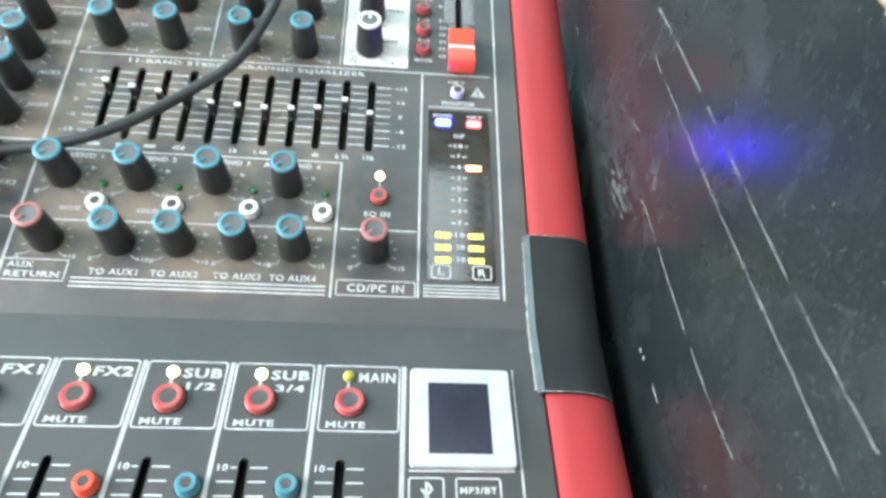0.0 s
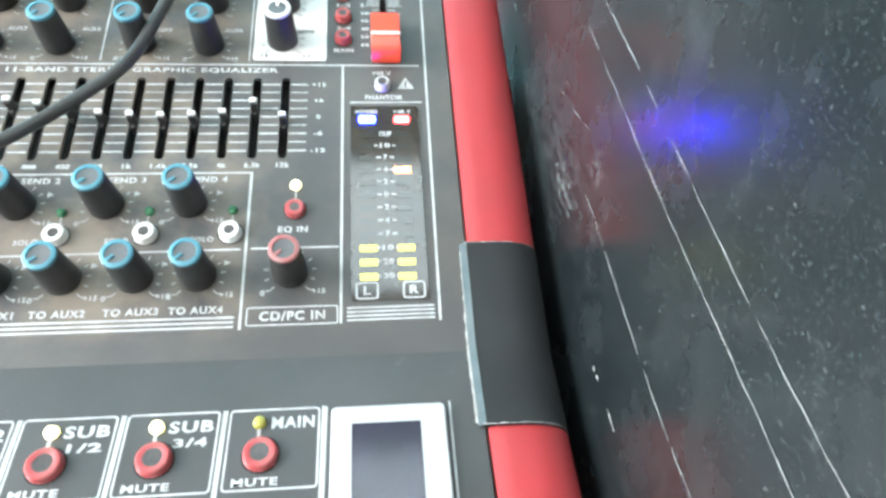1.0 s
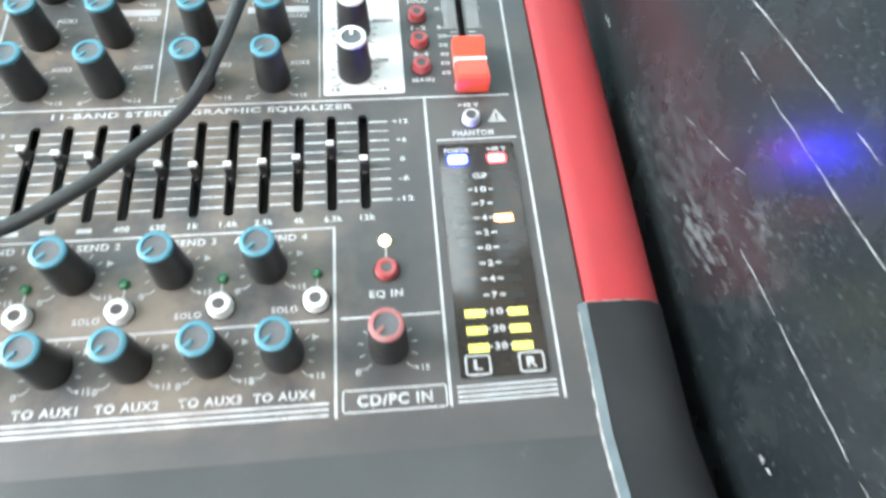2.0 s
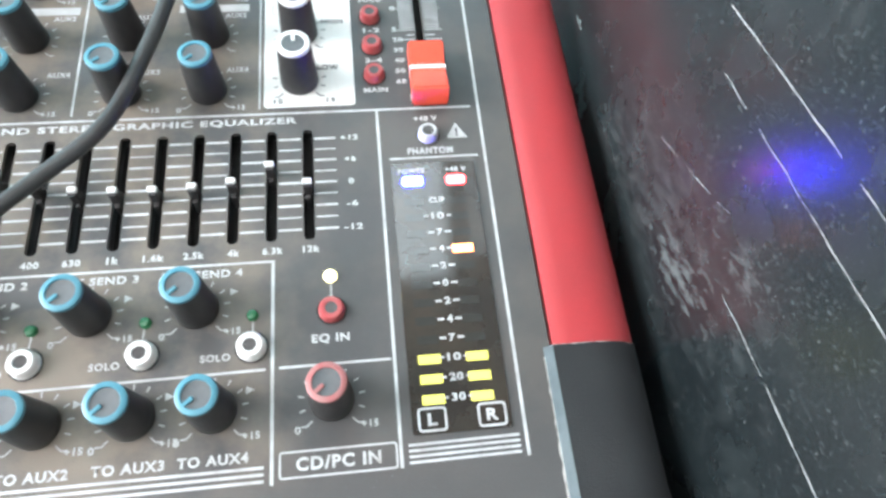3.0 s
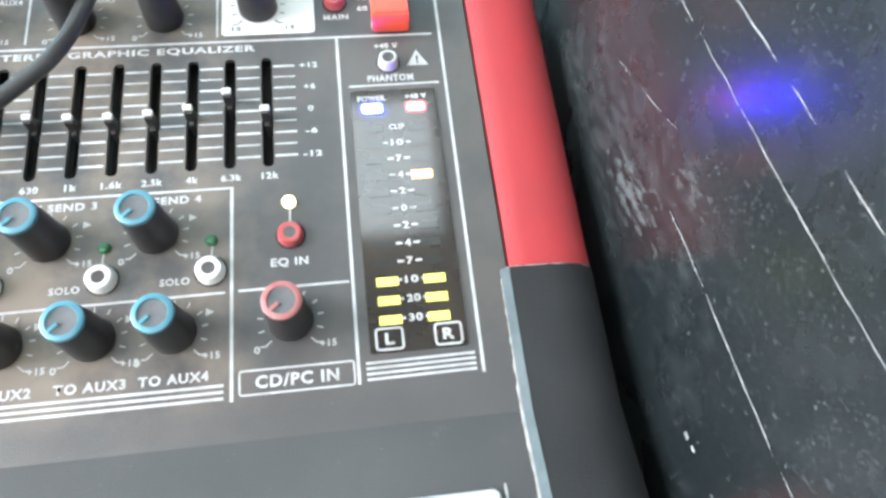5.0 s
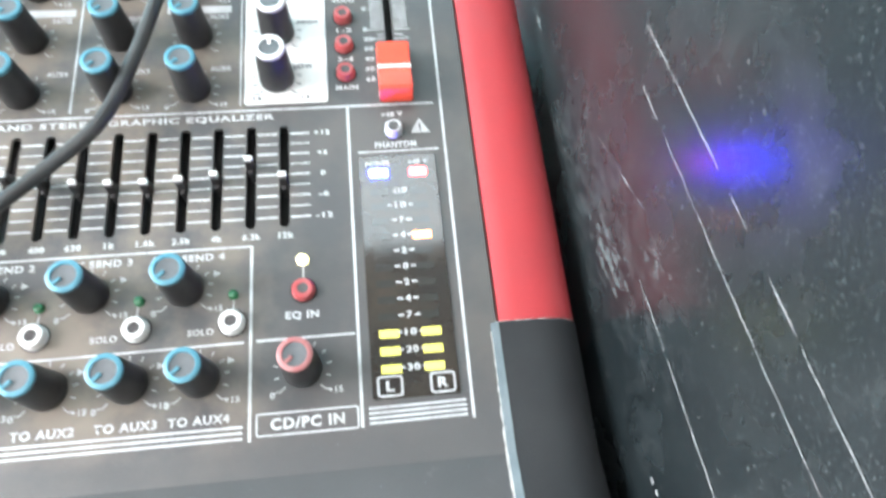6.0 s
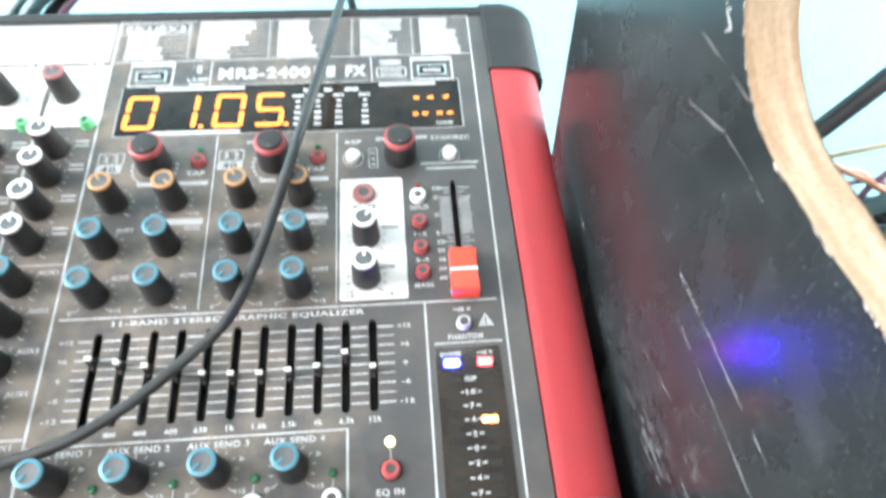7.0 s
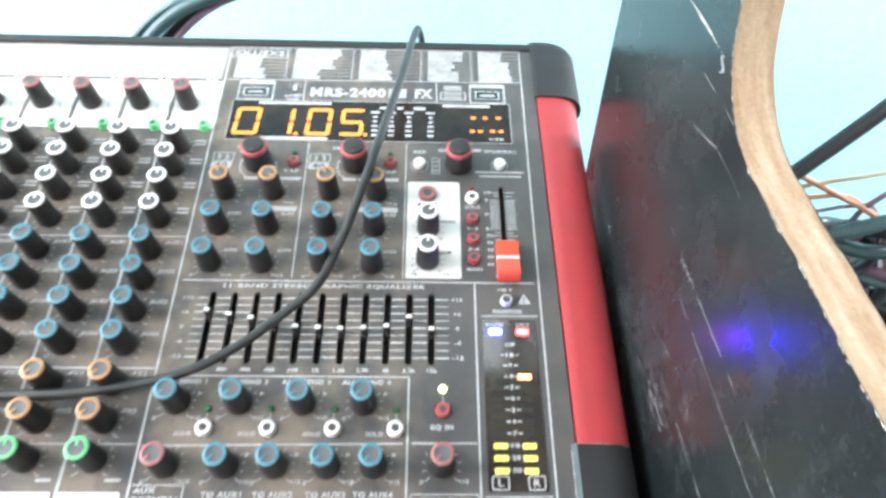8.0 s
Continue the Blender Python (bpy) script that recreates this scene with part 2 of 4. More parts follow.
def wood_edge():
    m = material("plywood_edge", (0.30, 0.195, 0.115), 0.8, second=(0.41, 0.305, 0.21), scale=60, bump=0.6, bump_scale=700, grain=0.3,
                 dust=(0.15, 0.095, 0.055), dust_scale=150, dust_at=0.60)
    nt = m.node_tree
    co = [n for n in nt.nodes if n.bl_idname == "ShaderNodeTexCoord"][0]
    mp = nt.nodes.new("ShaderNodeMapping")
    mp.inputs["Scale"].default_value = (5.0, 0.6, 0.6)
    nt.links.new(co.outputs["Object"], mp.inputs["Vector"])
    for n in nt.nodes:
        if n.bl_idname == "ShaderNodeTexNoise" and n.inputs["Scale"].default_value < 600:
            nt.links.new(mp.outputs["Vector"], n.inputs["Vector"])
    return m


PLY = wood_edge()

# ---------------------------------------------------------------- mesh helpers


def finish(bm, name, mat, smooth=None):
    me = bpy.data.meshes.new(name)
    bm.normal_update()
    bm.to_mesh(me)
    bm.free()
    me.materials.append(mat)
    if smooth:
        me.shade_smooth()
        me.set_sharp_from_angle(angle=radians(smooth))
    return me


def part(name, bm, mat, parent, label="", m=None, smooth=None):
    """Links a bmesh, or a mesh that is shared, as one part under a thing."""
    me = bm if isinstance(bm, bpy.types.Mesh) else finish(bm, name, mat, smooth)
    ob = new(name, me)
    ob.parent = parent
    if m is not None:
        ob.matrix_basis = m
    if label:
        tagged(ob, label)
    if name in ("panel_print", "tick_print"):
        tagged(ob, kind="stuff")
    return ob


def thing(name, label, category, m=None, group="", kind=""):
    ob = new(name)
    ob.empty_display_size = 0.02
    if m is not None:
        ob.matrix_basis = m
    return tagged(ob, label, category, group, kind)


def at(x, y, z=0.0, rz=0.0):
    return pose(x * MM, y * MM, z * MM, 0, 0, rz)


def box(bm, x0, x1, y0, y1, z0, z1, bevel=0.0, m=None):
    """A box in millimetres."""
    made = bmesh.ops.create_cube(bm, size=1.0, matrix=Matrix.Translation(((x0 + x1) / 2 * MM, (y0 + y1) / 2 * MM, (z0 + z1) / 2 * MM))
                                 @ Matrix.Diagonal(((x1 - x0) * MM, (y1 - y0) * MM, (z1 - z0) * MM, 1)))["verts"]
    if bevel:
        edges = list({e for v in made for e in v.link_edges})
        res = bmesh.ops.bevel(bm, geom=edges, offset=bevel * MM, segments=2, affect="EDGES", profile=0.5)
        made = list({v for f in res["faces"] for v in f.verts} | {v for v in made if v.is_valid})
    if m is not None:
        bmesh.ops.transform(bm, matrix=m, verts=made)
    return bm


def flat(bm, pts, z=0.12):
    """A flat printed polygon in millimetres."""
    return bm.faces.new([bm.verts.new((x * MM, y * MM, z * MM)) for x, y in pts])


def bar(bm, x0, y0, x1, y1, w, z=0.12):
    """A printed line of width w from one point to another."""
    d = Vector((x1 - x0, y1 - y0)).normalized() * (w / 2)
    n = Vector((-d.y, d.x))
    flat(bm, [(x0 - n.x, y0 - n.y), (x1 - n.x, y1 - n.y), (x1 + n.x, y1 + n.y), (x0 + n.x, y0 + n.y)], z)


def frame_line(bm, x0, x1, y0, y1, w, r=1.0, z=0.12):
    """A printed rectangular outline with rounded corners."""
    def ring(o):
        pts = []
        for cx, cy, a0 in ((x1 - r, y1 - r, 0), (x0 + r, y1 - r, 90), (x0 + r, y0 + r, 180), (x1 - r, y0 + r, 270)):
            for k in range(5):
                a = radians(a0 + k * 22.5)
                pts.append((cx + (r + o) * math.cos(a), cy + (r + o) * math.sin(a)))
        return [bm.verts.new((x * MM, y * MM, z * MM)) for x, y in pts]
    a, b = ring(w / 2), ring(-w / 2)
    for i in range(len(a)):
        j = (i + 1) % len(a)
        bm.faces.new((a[i], a[j], b[j], b[i]))


def rounded_plate(bm, x0, x1, y0, y1, z0, z1, r=1.5, chamfer=0.0):
    """A plate with rounded corners."""
    pts = []
    for cx, cy, a0 in ((x1 - r, y1 - r, 0), (x0 + r, y1 - r, 90), (x0 + r, y0 + r, 180), (x1 - r, y0 + r, 270)):
        for k in range(6):
            a = radians(a0 + k * 18)
            pts.append((cx, cy, math.cos(a), math.sin(a)))
    levels = [(r, z0), (r, z1 - chamfer), (r - chamfer, z1)] if chamfer else [(r, z0), (r, z1)]
    rings = [[bm.verts.new(((cx + rr * c) * MM, (cy + rr * s) * MM, z * MM)) for cx, cy, c, s in pts] for rr, z in levels]
    n = len(pts)
    for a, b in zip(rings, rings[1:]):
        for i in range(n):
            bm.faces.new((a[i], a[(i + 1) % n], b[(i + 1) % n], b[i]))
    bm.faces.new(rings[-1])
    return bm


def lathe(bm, profile, seg=28, close_top=True):
    """Turns (radius, height) pairs in millimetres round z."""
    rings = []
    for r, z in profile:
        rings.append([bm.verts.new((r * MM * math.cos(2 * math.pi * k / seg), r * MM * math.sin(2 * math.pi * k / seg), z * MM)) for k in range(seg)])
    for a, b in zip(rings, rings[1:]):
        for k in range(seg):
            bm.faces.new((a[k], a[(k + 1) % seg], b[(k + 1) % seg], b[k]))
    if close_top:
        bm.faces.new(rings[-1])
    return bm


def lathe_mesh(name, profile, mat, seg=28, close_top=True, smooth=35):
    return finish(lathe(bmesh.new(), profile, seg, close_top), name, mat, smooth)


TEXTS = {}


def lettering(txt, w, h, mat, bold=0.034):
    """A mesh of flat letters, w by h millimetres, centred."""
    key = (txt, w, h, mat.name)
    if key in TEXTS:
        return TEXTS[key]
    cu = bpy.data.curves.new("lettering", "FONT")
    cu.body, cu.offset, cu.resolution_u, cu.space_character = txt, bold, 3, 1.14
    ob = bpy.data.objects.new("lettering", cu)
    scene.collection.objects.link(ob)
    me = bpy.data.meshes.new_from_object(ob.evaluated_get(bpy.context.evaluated_depsgraph_get()))
    bpy.data.objects.remove(ob)
    bpy.data.curves.remove(cu)
    xs = [v.co.x for v in me.vertices]
    ys = [v.co.y for v in me.vertices]
    cx, cy = (min(xs) + max(xs)) / 2, (min(ys) + max(ys)) / 2
    sx, sy = w * MM / (max(xs) - min(xs)), h * MM / (max(ys) - min(ys))
    for v in me.vertices:
        v.co = ((v.co.x - cx) * sx, (v.co.y - cy) * sy, 0.14 * MM)
    me.materials.clear()
    me.materials.append(mat)
    TEXTS[key] = me
    return me


def sweep(bm, pts, radius, seg=12, steps=6):
    """A round cable along a smooth line through points in millimetres."""
    pts = [Vector(p) for p in pts]
    line = []
    ext = [2 * pts[0] - pts[1]] + pts + [2 * pts[-1] - pts[-2]]
    for i in range(1, len(ext) - 2):
        p0, p1, p2, p3 = ext[i - 1:i + 3]
        for k in range(steps):
            t = k / steps
            line.append(0.5 * ((2 * p1) + (p2 - p0) * t + (2 * p0 - 5 * p1 + 4 * p2 - p3) * t * t + (3 * p1 - p0 - 3 * p2 + p3) * t ** 3))
    line.append(pts[-1])
    rings, up = [], Vector((0.13, 0.2, 1))
    for i, p in enumerate(line):
        d = (line[min(i + 1, len(line) - 1)] - line[max(i - 1, 0)]).normalized()
        side = d.cross(up).normalized()
        up = side.cross(d).normalized()
        rings.append([bm.verts.new((p + radius * (math.cos(2 * math.pi * k / seg) * side + math.sin(2 * math.pi * k / seg) * up)) * MM) for k in range(seg)])
    for a, b in zip(rings, rings[1:]):
        for k in range(seg):
            bm.faces.new((a[k], a[(k + 1) % seg], b[(k + 1) % seg], b[k]))
    bm.faces.new(rings[0][::-1])
    bm.faces.new(rings[-1])
    return bm


def prism(bm, outline, x0, x1):
    """A solid from an outline in (y, z) drawn along x; millimetres."""
    a = [bm.verts.new((x0 * MM, y * MM, z * MM)) for y, z in outline]
    b = [bm.verts.new((x1 * MM, y * MM, z * MM)) for y, z in outline]
    n = len(outline)
    for i in range(n):
        bm.faces.new((a[i], b[i], b[(i + 1) % n], a[(i + 1) % n]))
    bm.faces.new(a[::-1])
    bm.faces.new(b)
    bmesh.ops.recalc_face_normals(bm, faces=bm.faces)
    return bm


# ---------------------------------------------------------------- the room


def room_box(name, x0, x1, y0, y1, z0, z1, mat, label, category):
    bm = bmesh.new()
    box(bm, x0 * 1000, x1 * 1000, y0 * 1000, y1 * 1000, z0 * 1000, z1 * 1000)
    ob = new(name, finish(bm, name, mat))
    return tagged(ob, label, category, kind="structure")


room_box("floor", -1.8, 1.8, -2.4, 0.75, -0.1, 0.0, FLOOR, "grey concrete floor under the desk", "floor")
room_box("ceiling", -1.8, 1.8, -2.4, 0.75, 2.6, 2.7, CEIL, "plain brown boarded ceiling", "ceiling")
room_box("wall_north", -1.6, 1.6, 0.62, 0.75, 0.0, 2.6, WALL, "pale blue painted wall behind the mixer", "wall")
room_box("wall_south", -1.6, 1.6, -2.4, -2.28, 0.0, 2.6, WALL_PLAIN, "plain pale painted wall", "wall")



def roof_light():
    ob = thing("roof_light", "pale translucent roof light panel set in the ceiling", "roof light", pose(-0.16, 0.185, 2.6), kind="structure")
    bm = bmesh.new()
    box(bm, -380, 380, -185, 185, -14, -4)
    part("pane", bm, ROOF_LIGHT, ob)
    for x0, x1, y0, y1 in ((-400, 400, 185, 205), (-400, 400, -205, -185), (-400, -380, -185, 185), (380, 400, -185, 185)):
        bm = bmesh.new()
        box(bm, x0, x1, y0, y1, -24, 0, 2)
        part("frame_bar", bm, WHITE, ob)


roof_light()


def east_wall():
    bm = bmesh.new()
    for y0, y1, z0, z1 in ((-2400, 100, 0, 2600), (580, 750, 0, 2600), (100, 580, 0, 950), (100, 580, 1950, 2600)):
        box(bm, 1600, 1800, y0, y1, z0, z1)
    ob = new("wall_east", finish(bm, "wall_east", WALL_PLAIN))
    tagged(ob, "plain pale painted wall with a narrow window opening", "wall", kind="structure")


east_wall()


def west_wall():
    bm = bmesh.new()
    for y0, y1, z0, z1 in ((-2400, -850, 0, 2600), (350, 750, 0, 2600), (-850, 350, 0, 950), (-850, 350, 2150, 2600)):
        box(bm, -1800, -1600, y0, y1, z0, z1)
    ob = new("wall_west", finish(bm, "wall_west", WALL_PLAIN))
    tagged(ob, "plain pale painted wall with a window opening", "wall", kind="structure")
    # The frame and opening are never in view; added for the left daylight.
    win = thing("window_1", "unseen white framed window, added to let in daylight", "window", pose(-1.7, -0.25, 1.55), kind="structure")
    bm = bmesh.new()
    for y0, y1, z0, z1 in ((-600, 600, -600, -550), (-600, 600, 550, 600), (-600, -550, -550, 550), (550, 600, -550, 550)):
        box(bm, -30, 30, y0, y1, z0, z1, 4)
    part("window_frame", bm, WHITE, win)


west_wall()


def desk():
    ob = thing("desk", "dark painted board desk under the mixer", "desk", pose(-0.2, -0.02, 0))
    bm = bmesh.new()
    box(bm, -600, 600, -330, 240, 725, 750, 3)
    part("desktop", bm, DESKTOP, ob)
    for x in (-560, 510):
        for y in (-300, 180):
            bm = bmesh.new()
            box(bm, x, x + 50, y, y + 50, 0, 725, 2)
            part("leg", bm, DESKTOP, ob)


desk()

# ---------------------------------------------------------------- the black side board
BOARD_X, LEAN = 68.2, 0.045
BOARD_POSE = Matrix.Translation(WORLD.translation)


def board_x(y, z):
    """The board's face at a height z above the mixer's origin, in the world's own axes."""
    return BOARD_X + LEAN * (z * math.cos(radians(TILT)) - y * math.sin(radians(TILT)))


def to_board(y, z):
    """From the panel's (y, z) to upright (y, z)."""
    c, s = math.cos(radians(TILT)), math.sin(radians(TILT))
    return y * c - z * s, y * s + z * c


def side_board():
    ob = thing("side_board", "black painted plywood side board with a curved raw edge and scratches", "board", BOARD_POSE)
    # the swoop of the sawn edge, from the low front arm up to the tall rear part
    knots = [(-300, 59), (-250, 66), (-200, 73), (-176, 76.6), (-153, 80.2), (-144, 81.9), (-134, 83.8), (-124, 86.1), (-115, 88), (-105, 90.1), (-93, 92), (-80.5, 94.6), (-68.5, 97.4), (-58, 101.6), (-48.3, 108.5), (-39.7, 118), (-34.8, 128.5), (-32.2, 138), (-30.4, 148), (-29, 165), (-28, 200), (-28, 300), (-28, 400)]
    pts = [Vector(k) for k in knots]
    curve = []
    ext = [2 * pts[0] - pts[1]] + pts + [2 * pts[-1] - pts[-2]]
    for i in range(1, len(ext) - 2):
        p0, p1, p2, p3 = ext[i - 1:i + 3]
        for k in range(6):
            t = k / 6
            q = 0.5 * ((2 * p1) + (p2 - p0) * t + (2 * p0 - 5 * p1 + 4 * p2 - p3) * t * t + (3 * p1 - p0 - 3 * p2 + p3) * t ** 3)
            w = 0.45 * noise.noise(Vector((q.x * 0.08, q.y * 0.08, 3.1)))
            curve.append((q.x + w, q.y + w))
    curve.append((-28, 400))
    base = -118
    low = [(90, 400), (90, 60), (87, base), (-300, base)]
    outline = curve + low
    thick = 13.6
    a = [(board_x(y, z), y, z) for y, z in outline]
    bm = bmesh.new()
    face = [bm.verts.new(Vector(p) * MM) for p in a]
    back = [bm.verts.new(Vector((p[0] + thick, p[1], p[2])) * MM) for p in a]
    n = len(a)
    bm.faces.new(face)
    bm.faces.new(back[::-1])
    for i in range(len(curve) - 1, n):
        bm.faces.new((face[i], back[i], back[(i + 1) % n], face[(i + 1) % n]))
    bmesh.ops.triangulate(bm, faces=[f for f in bm.faces if len(f.verts) > 4])
    bmesh.ops.recalc_face_normals(bm, faces=bm.faces)
    part("panel", bm, BOARD, ob)
    bm = bmesh.new()
    cols = 5
    rows = []
    for y, z in curve:
        row = []
        for k in range(cols + 1):
            u = k / cols
            wob = (0.35 * noise.noise(Vector((y * 0.15, z * 0.15, u * 4))) - (0.8 if k in (0, cols) else 0) * 0.5)
            row.append(bm.verts.new(Vector((board_x(y, z) + thick * u, y + wob * 0.5, z + wob)) * MM))
        rows.append(row)
    for r0, r1 in zip(rows, rows[1:]):
        for k in range(cols):
            bm.faces.new((r0[k], r0[k + 1], r1[k + 1], r1[k]))
    bmesh.ops.recalc_face_normals(bm, faces=bm.faces)
    part("sawn_edge", bm, PLY, ob, "raw tan plywood edge", smooth=40)

    rnd = random.Random(17)
    bm = bmesh.new()
    # chipped paint along the sawn edge
    for (y0, z0), (y1, z1) in zip(curve, curve[1:]):
        if z0 > 190 or math.hypot(y1 - y0, z1 - z0) > 5 or rnd.random() < 0.4:
            continue
        d = Vector((y1 - y0, z1 - z0)).normalized()
        inward = Vector((d.y, -d.x))
        w0, w1 = rnd.uniform(0.0, 0.9) ** 2, rnd.uniform(0.0, 0.9) ** 2
        quad = []
        for (y, z), w in (((y0, z0), 0), ((y1, z1), 0), ((y1, z1), w1), ((y0, z0), w0)):
            q = Vector((y, z)) + inward * w
            quad.append(bm.verts.new(Vector((board_x(q.x, q.y) - 0.12, q.x, q.y)) * MM))
        bm.faces.new(quad)
    tagged(part("chipped_edge", bm, CHIP, ob), kind="stuff")

    def scratch(pts, width, seed, gaps=0.0):
        rnd = random.Random(seed)
        bm = bmesh.new()
        pts = [Vector(to_board(*p)) for p in pts]
        run, prev = 0.0, None
        for p, q in zip(pts, pts[1:]):
            n = max(3, int((q - p).length / 0.7))
            d = (q - p).normalized()
            nn = Vector((-d.y, d.x))
            for k in range(n + 1):
                run += (q - p).length / n
                thin = 0.5 + 1.5 * noise.noise(Vector((run * 0.11, seed * 3.7, 0))) + 0.7 * noise.noise(Vector((run * 0.9, seed, 5)))
                w = 0.8 * width * min(1.0, max(0.0, thin + 0.25 - gaps)) * rnd.uniform(0.75, 1.15)
                c = p.lerp(q, k / n) + nn * (0.3 * noise.noise(Vector((run * 0.15, seed, 9))))
                pair = None
                if w > 0.12 * width:
                    pair = [bm.verts.new(Vector((board_x(e.x, e.y) - 0.15, e.x, e.y)) * MM) for e in (c - nn * w / 2, c + nn * w / 2)]
                    if prev:
                        bm.faces.new((prev[0], pair[0], pair[1], prev[1]))
                prev = pair
        part("scratch", bm, SCRATCH, ob)

    scratch([(-36, 54.4), (-53, 58), (-70.4, 61.4), (-88, 65), (-105, 68.6), (-122, 72.5), (-139, 76.7), (-156, 80.8), (-174, 85)], 0.36, 1, -0.05)
    scratch([(-26, 63.2), (-44, 67.5), (-62, 71.5), (-80.5, 75.3), (-98.6, 78.9), (-117, 82.6), (-135, 86.6), (-153, 91), (-171, 96)], 0.42, 2, 0.02)
    scratch([(-76, 30.1), (-87, 32.6), (-98, 34.9), (-109, 37.1), (-120, 39.4), (-131, 41.9), (-142, 44.8), (-153, 48), (-163, 51.6)], 0.46, 3, -0.1)
    scratch([(-119.5, 11.6), (-124, 13.4), (-128.5, 14.8)], 4.2, 4, 0.45)
    scratch([(-129, 15), (-134, 16.4)], 2.2, 14, 0.4)
    scratch([(-134, 16.4), (-140.4, 18.4), (-147.3, 21.3)], 1.5, 5, 0.42)
    scratch([(68, 113.7), (52, 116.4), (35, 119.6), (14, 122.8)], 1.7, 6, 0.03)
    scratch([(17, 121.6), (11, 120), (13, 118)], 1.4, 7, 0.2)
    scratch([(34, 107.6), (8.8, 112.8), (-9, 116.2)], 0.3, 8, 0.2)
    scratch([(11.5, 94.6), (-8, 103.8), (-20, 106.4), (-32, 107.6)], 0.35, 9, 0.15)
    scratch([(-31, 25), (-45, 32), (-58, 38.5), (-65, 43)], 0.3, 10, 0.3)
    scratch([(94, 7.4), (89, 7.4)], 1.0, 11, 0.2)
    scratch([(38, -2.4), (33, -0.4)], 1.1, 12, 0.25)
    scratch([(30, -1.4), (36, -2.0)], 0.5, 13, 0.3)
    rnd = random.Random(5)
    # scuffs of bare wood in drifts along the lower face
    for cy, cz, ny, nz, count in ((-64, 14.5, 8, 3.2, 26), (-78, 41.5, 5, 4, 12), (20, 40, 40, 22, 30), (-140, 40, 30, 25, 22), (-20, 85, 60, 30, 26), (60, 20, 20, 20, 12)):
        bm = bmesh.new()
        for _ in range(count):
            y, z = cy + rnd.gauss(0, ny), cz + rnd.gauss(0, nz)
            if y > 78:
                continue
            ln, w = rnd.uniform(0.1, 0.7) ** 1.4, rnd.uniform(0.06, 0.22)
            a = radians(rnd.gauss(-14, 22))
            quad = []
            for u, v in ((-1, -0.6), (1, -0.3), (0.9, 0.5), (-0.8, 0.6)):
                py, pz = y + u * ln * math.cos(a) - v * w * math.sin(a), z + u * ln * math.sin(a) + v * w * math.cos(a)
                by, bz = to_board(py, pz)
                quad.append(bm.verts.new(Vector((board_x(by, bz) - 0.12, by, bz)) * MM))
            bm.faces.new(quad)
        tagged(part("scuffing", bm, SCUFF, ob), kind="stuff")


side_board()

# ---------------------------------------------------------------- the mixer
MIX = thing("audio_mixer", "dark grey powered audio mixer with red cheeks and coloured knobs", "mixer", WORLD)
BEND, SLOPE = -111.0, 13.5
LOWER = at(0, BEND) @ pose(0, 0, 0, -SLOPE, 0, 0)
LEFT, RIGHT, REAR, FRONT = -330.0, 38.0, 168.0, -150.0


def unworld(y, z):
    c, s = math.cos(radians(TILT)), math.sin(radians(TILT))
    return y * c + z * s, -y * s + z * c


def lower_to_mix(y, z=0.0):
    c, s = math.cos(radians(SLOPE)), math.sin(radians(SLOPE))
    return BEND + y * c + z * s, -y * s + z * c


def body():
    fy, fz = lower_to_mix(FRONT, -7)
    front_w = to_board(fy, fz)
    rear_w = to_board(REAR, -7)
    outline = [(REAR, -7), (BEND, -7), (fy, fz), unworld(front_w[0] - 4, -112), unworld(rear_w[0] - 30, -112), unworld(rear_w[0], -60)]
    part("case", prism(bmesh.new(), outline, LEFT, 44), BODY, MIX, smooth=20)
    for x in (LEFT + 30, 10):
        for y in (front_w[0] + 25, rear_w[0] - 60):
            bm = lathe(bmesh.new(), [(0.1, 0), (9, 0), (10, 6), (10, 7)], 20)
            yy, zz = unworld(y, -118)
            part("rubber_foot", bm, BODY, MIX, m=at(x, yy, zz) @ pose(0, 0, 0, -TILT, 0, 0))


body()


def sheet(x0, x1, y0, y1, holes, thick=1.4):
    """A panel sheet with round-ended slots (x, y0, y1, width) cut through it."""
    xs = sorted({x0, x1, *[h[0] - h[3] / 2 for h in holes], *[h[0] + h[3] / 2 for h in holes]})
    ys = sorted({y0, y1, *[h[1] for h in holes], *[h[2] for h in holes]})
    bm = bmesh.new()
    grid = {}

    def vert(x, y):
        if (x, y) not in grid:
            grid[x, y] = bm.verts.new((x * MM, y * MM, 0))
        return grid[x, y]
    for xa, xb in zip(xs, xs[1:]):
        for ya, yb in zip(ys, ys[1:]):
            cx, cy = (xa + xb) / 2, (ya + yb) / 2
            if any(abs(cx - h[0]) < h[3] / 2 and h[1] < cy < h[2] for h in holes):
                continue
            bm.faces.new((vert(xa, ya), vert(xb, ya), vert(xb, yb), vert(xa, yb)))
    res = bmesh.ops.extrude_face_region(bm, geom=list(bm.faces))
    bmesh.ops.translate(bm, vec=(0, 0, -thick * MM), verts=[g for g in res["geom"] if isinstance(g, bmesh.types.BMVert)])
    bmesh.ops.recalc_face_normals(bm, faces=bm.faces)
    for x, ya, yb, w in holes:
        r = w / 2
        for yc, s in ((ya + r, -1), (yb - r, 1)):
            for sx in (-1, 1):
                corner = bm.verts.new(((x + sx * r) * MM, (yc + s * r) * MM, 0))
                arc = [bm.verts.new(((x + sx * r * math.cos(radians(a))) * MM, (yc + s * r * math.sin(radians(a))) * MM, 0)) for a in (0, 22, 45, 68, 90)]
                for p, q in zip(arc, arc[1:]):
                    bm.faces.new((corner, p, q))
    return bm


